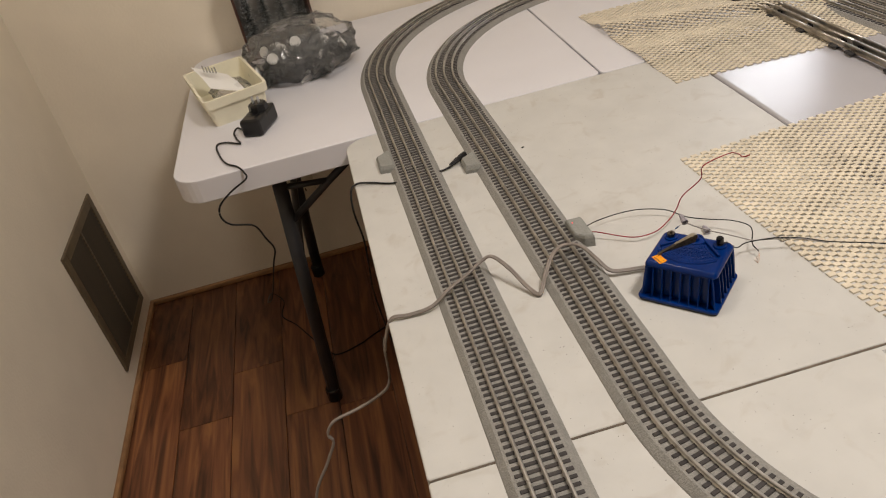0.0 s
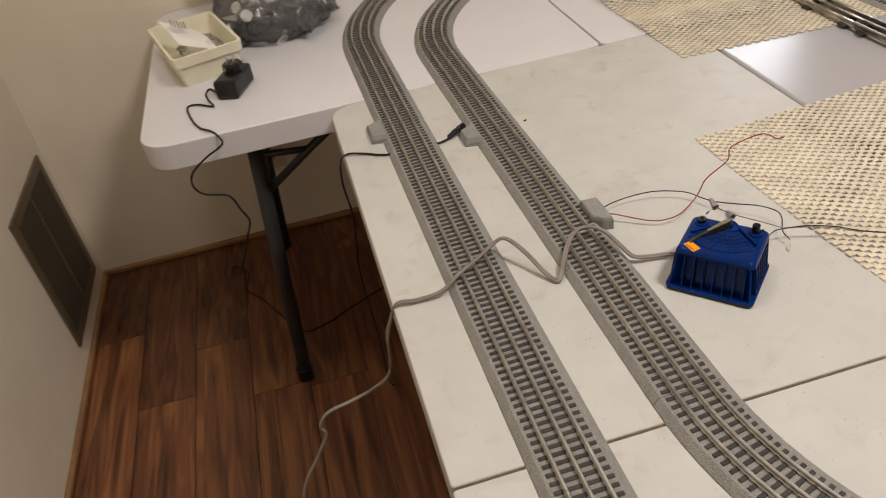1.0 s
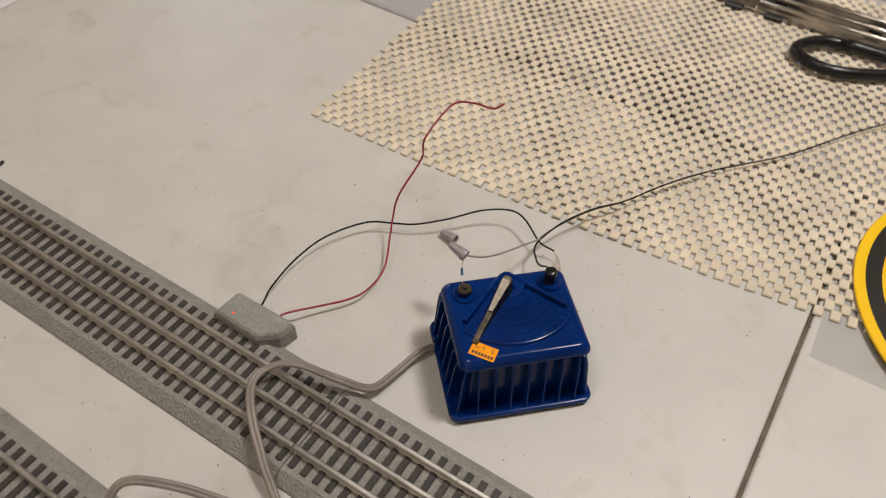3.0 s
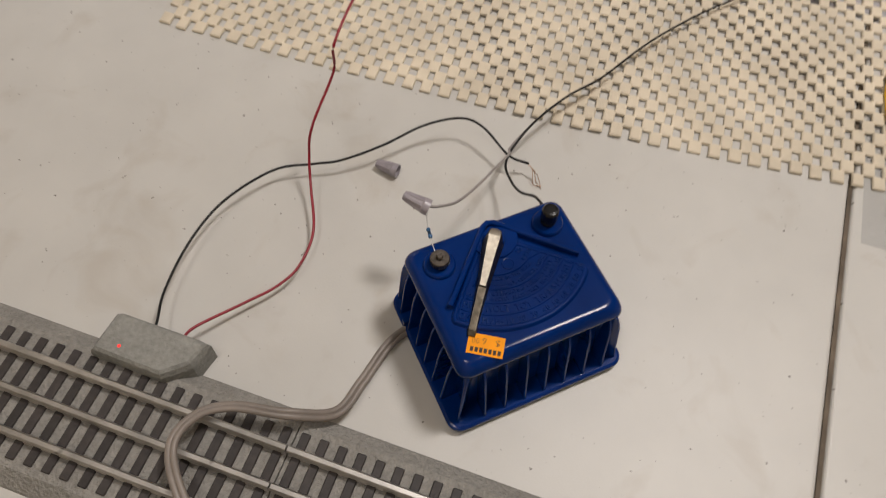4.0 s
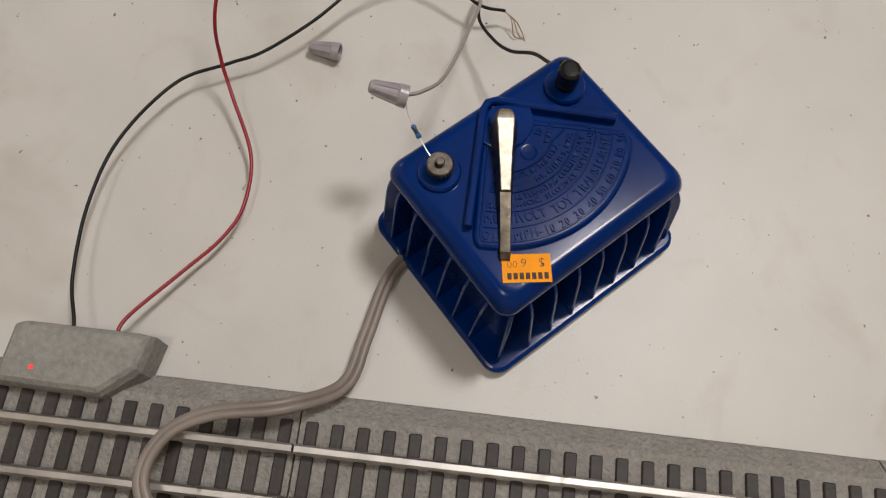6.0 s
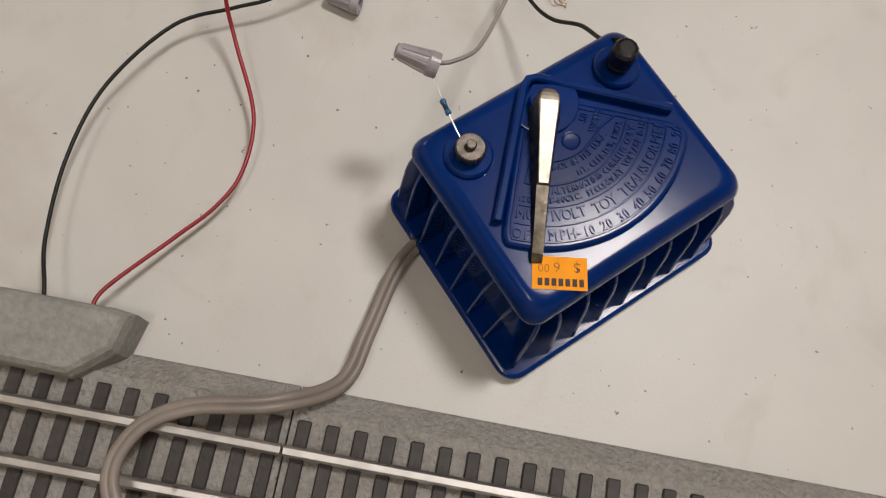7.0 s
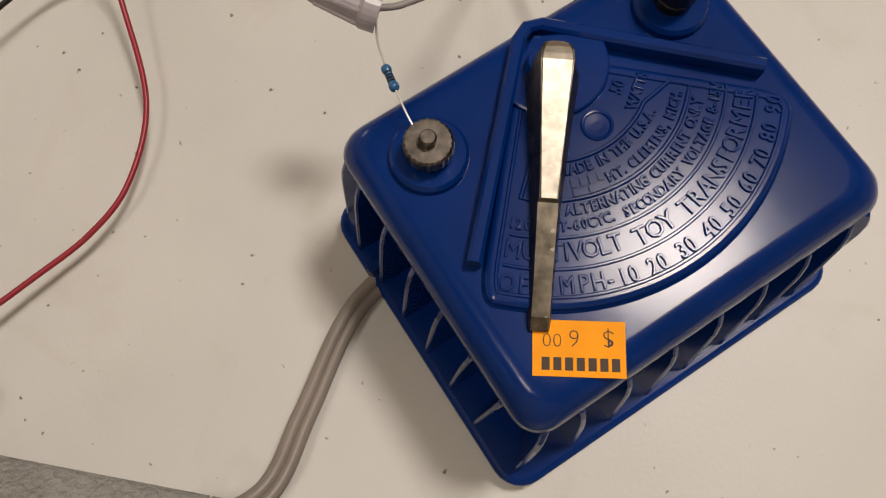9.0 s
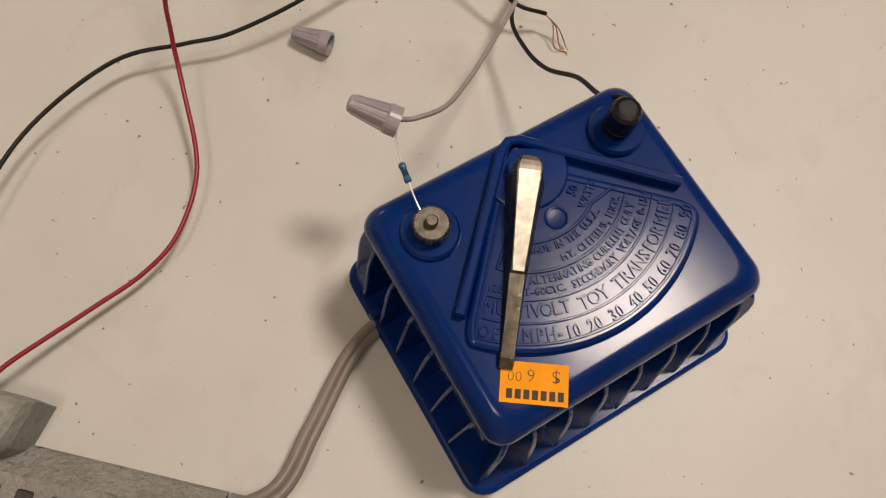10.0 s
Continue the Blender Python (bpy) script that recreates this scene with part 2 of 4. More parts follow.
def rounded_outline(x0, x1, y0, y1, radii, n=8):
    """Corner radii in the order (x0,y0), (x1,y0), (x1,y1), (x0,y1)."""
    pts = []
    for (cx, cy, a0), r in zip(((x0, y0, 180), (x1, y0, 270), (x1, y1, 0), (x0, y1, 90)), radii):
        ox, oy = (r if cx == x0 else -r), (r if cy == y0 else -r)
        if r < 1e-5:
            pts.append((cx, cy))
            continue
        for i in range(n + 1):
            a = radians(a0 + 90 * i / n)
            pts.append((cx + ox + r * math.cos(a), cy + oy + r * math.sin(a)))
    return pts


def loft(bm, rings, cap=True):
    """Skin closed rings of equally many 3D points."""
    vs = [[bm.verts.new(p) for p in ring] for ring in rings]
    n = len(vs[0])
    for a, b in zip(vs, vs[1:]):
        for i in range(n):
            bm.faces.new((a[i], a[(i + 1) % n], b[(i + 1) % n], b[i]))
    if cap:
        bm.faces.new(list(reversed(vs[0])))
        bm.faces.new(vs[-1])
    return bm


def inset_outline(pts, d):
    """Move a convex anticlockwise outline inwards by d."""
    n = len(pts)
    out = []
    for i in range(n):
        (ax, ay), (bx, by), (cx, cy) = pts[i - 1], pts[i], pts[(i + 1) % n]
        n1 = Vector((-(by - ay), bx - ax)).normalized()
        n2 = Vector((-(cy - by), cx - bx)).normalized()
        m = n1 + n2
        if m.length < 1e-6:
            m = n1
        m.normalize()
        k = d / max(0.3, m.dot(n1))
        out.append((bx + m.x * k, by + m.y * k))
    return out


def slab(bm, pts, z0, z1, edge=0.006, seg=4):
    """A plate with its upper and lower rims rounded by edge."""
    rings = []
    for i in range(seg + 1):
        a = math.pi / 2 * i / seg
        o = inset_outline(pts, edge * (1 - math.sin(a)))
        rings.append([(x, y, z0 + edge * (1 - math.cos(a))) for x, y in o])
    for i in range(seg + 1):
        a = math.pi / 2 * i / seg
        o = inset_outline(pts, edge * (1 - math.cos(a)))
        rings.append([(x, y, z1 - edge * (1 - math.sin(a))) for x, y in o])
    return loft(bm, rings)


def lathe(bm, profile, n=24, m=Matrix(), knurl=0.0):
    """Turn (radius, z) pairs about z."""
    rings = []
    for r, z in profile:
        ring = []
        for i in range(n):
            rr = r * (1 - (knurl if i % 2 else 0))
            a = 2 * math.pi * i / n
            ring.append(m @ Vector((rr * math.cos(a), rr * math.sin(a), z)))
        rings.append(ring)
    return loft(bm, rings)


def spline(points, per=8):
    """Catmull-Rom through the points."""
    p = [Vector(q) for q in points]
    p = [2 * p[0] - p[1]] + p + [2 * p[-1] - p[-2]]
    out = []
    for i in range(1, len(p) - 2):
        for k in range(per):
            t = k / per
            out.append(0.5 * ((2 * p[i]) + (p[i + 1] - p[i - 1]) * t + (2 * p[i - 1] - 5 * p[i] + 4 * p[i + 1] - p[i + 2]) * t * t
                              + (3 * p[i] - p[i - 1] - 3 * p[i + 1] + p[i + 2]) * t ** 3))
    out.append(p[-2])
    return out


def sweep(bm, path, r, n=8, r_end=None):
    """A round tube along a path."""
    rings, up = [], Vector((0, 0, 1))
    for i, q in enumerate(path):
        d = (path[min(i + 1, len(path) - 1)] - path[max(i - 1, 0)]).normalized()
        side = d.cross(up)
        if side.length < 0.2:
            side = d.cross(Vector((1, 0.3, 0)))
        side.normalize()
        nrm = side.cross(d)
        rr = r if r_end is None else r + (r_end - r) * i / (len(path) - 1)
        rings.append([q + rr * (math.cos(2 * math.pi * k / n) * side + math.sin(2 * math.pi * k / n) * nrm) for k in range(n)])
    loft(bm, rings)
    bmesh.ops.recalc_face_normals(bm, faces=bm.faces)
    return bm


def text_bm(bm, body, size, height, m, thin=-0.022, bevel=0.0):
    """Letters in the built-in font, as solid meshes, centred at m."""
    cu = bpy.data.curves.new("letters", "FONT")
    cu.body, cu.size, cu.extrude, cu.align_x, cu.align_y, cu.resolution_u = body, size, height / 2, "CENTER", "CENTER", 2
    cu.offset = thin * size
    cu.bevel_depth = bevel
    ob = bpy.data.objects.new("letters", cu)
    scene.collection.objects.link(ob)
    deps = bpy.context.evaluated_depsgraph_get()
    deps.update()
    me = bpy.data.meshes.new_from_object(ob.evaluated_get(deps))
    me.transform(m)
    bm.from_mesh(me)
    bpy.data.objects.remove(ob)
    bpy.data.meshes.remove(me)
    bpy.data.curves.remove(cu)
    return bm


# ---- room ----
def wall_piece(name, x0, x1, y0, y1, z0, z1, material=WALL, label="cream painted plaster wall", category="wall"):
    bm = box(bmesh.new(), x0, x1, y0, y1, z0, z1)
    return tagged(part(name, bm, material), label, category, kind="structure")


W = 0.1
wall_piece("wall_west", WEST - W, WEST, SOUTH - W, NORTH + W, FLOOR, CEIL)
wall_piece("wall_south", WEST, EAST, SOUTH - W, SOUTH, FLOOR, CEIL)
wall_piece("wall_east", EAST, EAST + W, SOUTH - W, NORTH + W, FLOOR, CEIL)
# the north wall has a window opening, 0.72 to 1.28 m along, 0.75 to 1.45 m up
bm = bmesh.new()
box(bm, WEST, 0.72, NORTH, NORTH + W, FLOOR, CEIL)
box(bm, 1.28, EAST, NORTH, NORTH + W, FLOOR, CEIL)
box(bm, 0.72, 1.28, NORTH, NORTH + W, FLOOR, 0.75)
box(bm, 0.72, 1.28, NORTH, NORTH + W, 1.45, CEIL)
tagged(part("wall_north", bm, WALL), "cream painted plaster wall", "wall", kind="structure")
win = root("window_1", pose(1.0, NORTH, 0.75), "white framed window in the cream wall", "window", kind="structure")
bm = bmesh.new()
for a in (-0.28, 0.24):
    box(bm, a, a + 0.04, 0.04, 0.08, 0, 0.7, 0.003)
for z in (0, 0.33, 0.66):
    box(bm, -0.24, 0.24, 0.04, 0.08, z, z + 0.04, 0.003)
part("window_frame", bm, WHITE_PLASTIC, win)
wall_piece("ceiling", WEST - W, EAST + W, SOUTH - W, NORTH + W, CEIL, CEIL + W, CEILING, "plain white painted ceiling", "ceiling")
# the second fixture is made up to go with the added light
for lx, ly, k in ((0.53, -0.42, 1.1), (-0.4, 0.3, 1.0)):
    lamp = root("ceiling_lamp", pose(lx, ly, CEIL), "round opal glass ceiling lamp, lit, out of view", "lamp", "ceiling lamps")
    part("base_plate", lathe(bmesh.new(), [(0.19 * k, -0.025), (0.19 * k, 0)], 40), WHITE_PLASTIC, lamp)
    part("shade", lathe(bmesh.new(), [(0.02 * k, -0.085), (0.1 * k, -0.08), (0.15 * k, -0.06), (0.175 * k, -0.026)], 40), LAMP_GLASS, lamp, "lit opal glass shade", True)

floor = tagged(part("floor", box(bmesh.new(), WEST - W, EAST + W, SOUTH - W, NORTH + W, FLOOR - 0.1, FLOOR - 0.008), DIRT), "red-brown wood-look laminate plank floor", "floor", kind="structure")


def trim(name, x0, x1, y0, y1):
    tagged(part(name, box(bmesh.new(), x0, x1, y0, y1, FLOOR, FLOOR + 0.016, 0.004), WOOD_TRIM), "thin brown wooden floor moulding", "baseboard", kind="structure")


trim("baseboard_west", WEST, WEST + 0.012, SOUTH, NORTH - 0.012)
trim("baseboard_north", WEST, EAST, NORTH - 0.012, NORTH)

# return-air grille in the west wall
VY0, VY1, VZ0, VZ1 = 0.932, 1.25, 0.012, 0.362
vent = root("wall_vent", pose(WEST, VY0, VZ0), "tan enamelled steel return-air grille on the wall", "vent")
vw, vh, fr = VY1 - VY0, VZ1 - VZ0, 0.026
# flat sheet on the wall, coloured as dark as the shaded opening
part("backing", box(bmesh.new(), 0.0005, 0.0015, fr, vw - fr, fr, vh - fr), VENT_DARK, vent, "dark sheet painted as the shade behind the louvres")
bm = bmesh.new()
for y0, y1, z0, z1 in ((0, fr, 0, vh), (vw - fr, vw, 0, vh), (fr, vw - fr, 0, fr), (fr, vw - fr, vh - fr, vh)):
    box(bm, 0, 0.007, y0, y1, z0, z1, 0.0015, 1)
part("frame", bm, VENT, vent)
part("centre_bar", box(bmesh.new(), 0.001, 0.0065, vw / 2 - 0.004, vw / 2 + 0.004, fr, vh - fr, 0.001, 1), VENT, vent)
lou = bmesh.new()
lm = Matrix.Translation((0.003, vw / 2, 0)) @ Matrix.Rotation(radians(-38), 4, "Y") @ Matrix.Diagonal((0.0011, vw - 2 * fr - 0.002, 0.012, 1))
bmesh.ops.create_cube(lou, size=1, matrix=lm)
first = part("louvre", lou, VENT_SHADED, vent, "tan enamelled louvre, colour darkened for shade")
nl = 26
for i in range(nl):
    o = first if i == 0 else new("louvre", first.data)
    o.parent = vent
    o.location = (0, 0, fr + (vh - 2 * fr) * (i + 0.5) / nl)
for y, z in ((fr / 2, vh / 2), (vw - fr / 2, vh / 2)):
    part("screw", lathe(bmesh.new(), [(0.004, 0.0), (0.003, 0.0015)], 10, Matrix.Translation((0.007, y, z)) @ Matrix.Rotation(radians(90), 4, "Y")), VENT, vent)

outlet = root("wall_outlet", pose(-0.435, NORTH, 0.15), "ivory duplex power outlet on the wall", "outlet")
part("cover_plate", box(bmesh.new(), -0.035, 0.035, -0.006, 0, 0, 0.115, 0.002), IVORY, outlet)
for z in (0.018, 0.066):
    soc = part("socket", box(bmesh.new(), -0.016, 0.016, -0.008, -0.0055, z, z + 0.03, 0.001, 1), IVORY, outlet)
    for x in (-0.008, 0.005):
        part("slot", box(bmesh.new(), x, x + 0.003, -0.0085, -0.0075, z + 0.013, z + 0.022), BLACK_PLASTIC, soc)


# ---- tables ----
def folding_table(label, halves, material, legs, thick=0.045, edge=0.0022):
    """halves: (x0, x1, y0, y1, corner radii); legs: (x, y0, y1, brace direction in x or y)."""
    x0, y0 = min(h[0] for h in halves), min(h[2] for h in halves)
    t = root("folding_table", pose(x0, y0, FLOOR), label, "table", "folding tables")
    base = Matrix.Translation((-x0, -y0, -FLOOR))
    for hx0, hx1, hy0, hy1, radii in halves:
        bm = slab(bmesh.new(), rounded_outline(hx0, hx1, hy0, hy1, radii), TOP - thick, TOP, edge)
        bm.transform(base)
        part("table_panel", bm, material, t)
    for kind, a, b0, b1, s in legs:
        def at(along_, across, z):
            return Vector((a + along_, across, z) if kind == "x" else (across, a + along_, z))

        def tube(name, pts, r, label=""):
            bm = sweep(bmesh.new(), pts, r, 12)
            bm.transform(base)
            return part(name, bm, BLACK_METAL, t, label, True)

        lean = s * 0.047
        for b in (b0, b1):
            leg = tube("leg", [at(0, b, FLOOR + 0.002), at(lean, b, TOP - thick)], 0.0145, "black painted steel tube")
            bm = lathe(bmesh.new(), [(0.014, -0.002), (0.017, 0.0), (0.017, 0.03), (0.0148, 0.034)], 14, Matrix.Translation(at(0, b, FLOOR + 0.002)))
            bm.transform(base)
            part("rubber_foot", bm, BLACK_PLASTIC, leg)
            tube("folding_brace", [at(lean * 0.7, b, TOP - 0.185), at(lean + s * 0.09, b - 0.012, TOP - 0.105), at(lean + s * 0.16, b - 0.02, TOP - 0.055)], 0.0075)
            tube("brace_bar", [at(lean * 0.9, b, TOP - 0.1), at(lean + s * 0.09, b - 0.012, TOP - 0.105)], 0.006)
            hinge = at(lean + s * 0.15, b - 0.02, TOP - 0.06)
            bm = box(bmesh.new(), hinge.x - 0.02, hinge.x + 0.02, hinge.y - 0.012, hinge.y + 0.012, hinge.z - 0.012, hinge.z + 0.014, 0.003, 1)
            bm.transform(base)
            part("hinge", bm, BLACK_METAL, t)
        for z, k in ((TOP - 0.075, 0.9), (TOP - 0.33, 0.45)):
            tube("crossbar", [at(lean * k, b0, z), at(lean * k, b1, z)], 0.009)
    return t


SEAM = -0.159
gt = folding_table("light grey plastic folding table with a dirty fold seam",
              [(-0.277, 0.347, SEAM + 0.0012, 0.601, (0.004, 0.004, 0.03, 0.04)), (-0.277, 0.347, -0.92, SEAM - 0.0012, (0.04, 0.03, 0.004, 0.004))],
              GREY_TOP, [("y", 0.42, -0.17, 0.24, -1), ("y", -0.74, -0.17, 0.24, 1)])
bm = box(bmesh.new(), 0.002, 0.622, SEAM + 0.92 - 0.0011, SEAM + 0.92 + 0.0011, TOP - 0.03 - FLOOR, TOP - 0.0008 - FLOOR)
part("seam_filling", bm, DIRT, gt, "dark dirt in the fold seam")
folding_table("white plastic folding table against the wall",
              [(-0.585, 0.1985, 0.604, 1.292, (0.055, 0.012, 0.012, 0.055)), (0.2015, 0.985, 0.604, 1.292, (0.012, 0.055, 0.055, 0.012))],
              WHITE_TOP, [("x", -0.462, 0.697, 1.215, 1), ("x", 0.862, 0.697, 1.215, -1)])
folding_table("glossy pale lavender-white plastic folding table",
              [(0.3505, 1.11, -0.31, 0.601, (0.012, 0.012, 0.05, 0.05)), (0.3505, 1.11, -1.224, -0.313, (0.05, 0.05, 0.012, 0.012))],
              LAVENDER_TOP, [("y", 0.42, 0.45, 1.0, -1), ("y", -1.04, 0.45, 1.0, 1)], edge=0.006)


# ---- train track ----
BED, SHO, BEDZ, RAILX, PITCH = 0.0368, 0.0292, 0.0078, 0.0165, 0.0088


def along(k, s):
    """Place and heading after s metres of a track that starts at 0 towards +y and bends to the right by k per metre."""
    if abs(k) < 1e-6:
        return 0.0, s, 0.0
    return (1 - math.cos(k * s)) / k, math.sin(k * s) / k, -k * s


def ribbon(bm, prof, k, length, n, s0=0.0, z=0.0):
    rings = []
    for i in range(n + 1):
        x, y, h = along(k, s0 + (length - 2 * s0) * i / n)
        c, sn = math.cos(h), math.sin(h)
        rings.append([(x + px * c, y + px * sn, pz + z) for px, pz in prof])
    loft(bm, rings)
    bmesh.ops.recalc_face_normals(bm, faces=bm.faces)
    return bm


tie_bm = box(bmesh.new(), -0.0262, 0.0262, -0.0021, 0.0021, BEDZ - 0.001, BEDZ + 0.0011, 0.0004, 1)
tie_mesh = bpy.data.meshes.new("tie")
tie_bm.to_mesh(tie_mesh)
tie_bm.free()
tie_mesh.materials.append(TIE)


def track_section(m, k, length, label="grey plastic roadbed track section with three metal rails"):
    t = root("track_section", m, label, "train track", "roadbed track sections")
    n = max(1, round(abs(k) * length / radians(3)))
    prof = [(-BED, 0), (BED, 0), (BED - 0.0008, 0.0016), (SHO, BEDZ), (-SHO, BEDZ), (-BED + 0.0008, 0.0016)]
    part("roadbed", ribbon(bmesh.new(), prof, k, length, n, 0.0003), ROADBED, t, "granular grey moulded roadbed")
    for rx in (-RAILX, 0, RAILX):
        z0 = BEDZ + 0.0008
        rp = [(rx - 0.0019, z0), (rx + 0.0019, z0), (rx + 0.0007, z0 + 0.0012), (rx + 0.0007, z0 + 0.0028), (rx + 0.0016, z0 + 0.0034), (rx + 0.0016, z0 + 0.0045), (rx + 0.0009, z0 + 0.0053),
              (rx - 0.0009, z0 + 0.0053), (rx - 0.0016, z0 + 0.0045), (rx - 0.0016, z0 + 0.0034), (rx - 0.0007, z0 + 0.003), (rx - 0.0007, z0 + 0.0012)]
        part("rail", ribbon(bmesh.new(), rp, k, length, n, 0.0004), RAIL, t, "nickel-plated rail")
    count = round(length / PITCH)
    for i in range(count):
        x, y, h = along(k, (i + 0.5) * length / count)
        o = new("tie", tie_mesh)
        o.parent = t
        o.location, o.rotation_euler = (x, y, 0), (0, 0, h)
    return t


def run_of_track(x, y, heading, pieces):
    """pieces: (curvature, length) one after another. Returns the roots."""
    made, m = [], pose(x, y, TOP, 0, 0, heading)
    for k, length in pieces:
        made.append(track_section(m, k, length))
        dx, dy, h = along(k, length)
        m = m @ Matrix.Translation((dx, dy, 0)) @ Matrix.Rotation(h, 4, "Z")
    return made


S10 = 0.254
outer = run_of_track(-0.1725, -0.543, 0.4, [(0, S10), (0, S10), (0, S10), (0, S10), (0, S10), (0, 0.073), (1 / 0.457, 0.359), (1 / 0.457, 0.359)])
inner = run_of_track(-0.0513, 0.063, 0.8, [(0, S10), (0, S10), (0, 0.132), (1 / 0.40, 0.314), (1 / 0.40, 0.314)])
# the near part of the inner loop, laid from the joint towards the camera
near = run_of_track(-0.0513, 0.063, 180.8, [(0, 0.2), (-1 / 0.394, 0.309), (-1 / 0.394, 0.309)])


def terminal_tab(t, y0, y1, side):
    """A small moulded housing on the side of the roadbed."""
    s = side
    out = BED + 0.016
    pts = [(s * (SHO - 0.002), y0), (s * out, y0 + 0.006), (s * out, y1 - 0.016), (s * (SHO - 0.002), y1)]
    if s < 0:
        pts = list(reversed(pts))
    bm = bmesh.new()
    loft(bm, [[(x, y, 0) for x, y in pts], [(x, y, 0.006) for x, y in pts], [(x, y, 0.0125) for x, y in inset_outline(pts, 0.003)]])
    part("terminal_housing", bm, BLOCK, t, "moulded grey connector housing")
    part("socket", lathe(bmesh.new(), [(0.0034, -0.002), (0.0034, 0.0006)], 14, Matrix.Translation((s * (out - 0.002), y1 - 0.013, 0.0065)) @ Matrix.Rotation(radians(60 * s), 4, "Y")), BLACK_PLASTIC, t)


terminal_tab(outer[3], 0.245 - 0.02, 0.245 + 0.042, -1)
terminal_tab(inner[1], 0.055, 0.108, -1)

# terminal block with the red lamp and the two wires
tb = inner[0]
pts = [(0.035, 0.0545), (0.0475, 0.0522), (0.0482, 0.0585), (0.0482, 0.0965), (0.0465, 0.0995), (0.0262, 0.1012), (0.0255, 0.0655)]
bm = bmesh.new()
loft(bm, [[(x, y, 0.0) for x, y in pts], [(x, y, 0.0125) for x, y in pts], [(x, y, 0.0158) for x, y in inset_outline(pts, 0.001)], [(x, y, 0.0172) for x, y in inset_outline(pts, 0.0024)]])
bmesh.ops.recalc_face_normals(bm, faces=bm.faces)
part("terminal_block", bm, BLOCK, tb, "grey granular terminal block")
part("indicator", lathe(bmesh.new(), [(0.0008, 0.0), (0.0008, 0.0006), (0.0005, 0.0009)], 12, Matrix.Translation((0.0322, 0.0887, 0.0168))), LED, tb, "small red indicator lamp, lit")

part("screw_hole", lathe(bmesh.new(), [(0.0012, BEDZ - 0.0005), (0.0012, BEDZ + 0.0002)], 12, Matrix.Translation((0.0087, 0.0214, 0))), BLACK_PLASTIC, tb)

# old tubular track on the mats
def tin_track(m, length):
    t = root("tubular_track", m, "old tinplate three-rail track on dark metal ties", "train track", "tubular tracks")
    for rx in (-0.0165, 0, 0.0165):
        pr = [(rx + 0.0028 * math.cos(a * math.pi / 4), 0.0105 + 0.0028 * math.sin(a * math.pi / 4)) for a in range(-1, 6)]
        pr = [(rx - 0.004, 0.0035), (rx + 0.004, 0.0035), (rx + 0.001, 0.0045)] + pr + [(rx - 0.001, 0.0045)]
        part("rail", ribbon(bmesh.new(), pr, 0, length, 1, 0.0005), TUBE_RAIL, t, "worn tubular tin rail", True)
    for y in (0.02, length / 2, length - 0.02):
        part("tie", box(bmesh.new(), -0.026, 0.026, y - 0.009, y + 0.009, 0, 0.0042, 0.001, 1), BLACK_METAL, t)
    for y in (0.02, length / 2, length - 0.02):
        part("insulator", box(bmesh.new(), -0.004, 0.004, y - 0.006, y + 0.006, 0.0042, 0.009), BLACK_PLASTIC, t)
    return t


tin = tin_track(pose(0.583, -0.45, TOP + 0.0032, 0, 0, 0.6), 0.222)
for i in range(1, 6):
    copy_thing(tin, pose(0.583, -0.45, TOP + 0.0032, 0, 0, 0.6) @ Matrix.Translation((0, 0.2225 * i, 0)))
# roadbed yard track on the white table
yard = run_of_track(0.715, -0.35, 2.5, [(0, S10), (0, S10), (0, S10), (0, S10)])
run_of_track(0.735, -0.07, -8, [(-1 / 0.9, 0.18), (0, S10), (0, S10)])


# ---- the transformer ----
TH = -45.94
TM = pose(0, 0, TOP, 0, 0, TH)
MM = 0.001
tr = root("toy_transformer", TM, "glossy blue plastic toy train transformer with a metal lever", "transformer")


def ro(x0, x1, y0, y1, r, n=6):
    return rounded_outline(x0 * MM, x1 * MM, y0 * MM, y1 * MM, (r * MM,) * 4, n)


H = 49.0
part("base_plate", slab(bmesh.new(), ro(-0.6, 86.4, -1.2, 72.2, 6), 0, 0.003, 0.0006, 2), BLACK_PLASTIC, tr, "black underside plate")
bm = slab(bmesh.new(), ro(-1.4, 87.2, -2.0, 73.0, 6.5), 0.0022, 0.0062, 0.0015, 3)
part("base_flange", bm, BLUE, tr, smooth=False)
bm = bmesh.new()
loft(bm, [[(x, y, z * MM) for x, y in ro(a, 87 - a, b, 72 - b, 4)] for a, b, z in ((8.5, 8.0, 5), (10.5, 12.5, 46))])
part("inner_wall", bm, BLUE, tr)
# top cap with softly rounded rim
rings = []
lo = (4.4, 82.8, 6.9, 70.6)
for ins, z in ((1.4, 42.0), (0.3, 42.4), (0.0, 43.2), (0.35, 44.6), (0.95, 46.1), (1.8, 47.4), (3.0, 48.5), (4.4, 48.95), (5.6, 49.0)):
    rings.append([(x, y, z * MM) for x, y in ro(lo[0] + ins, lo[1] - ins, lo[2] + ins, lo[3] - ins, 5.5, 8)])
cap = part("top_cap", loft(bmesh.new(), rings), BLUE, tr, smooth=True)
cap.data.polygons[len(cap.data.polygons) - 1].use_smooth = False


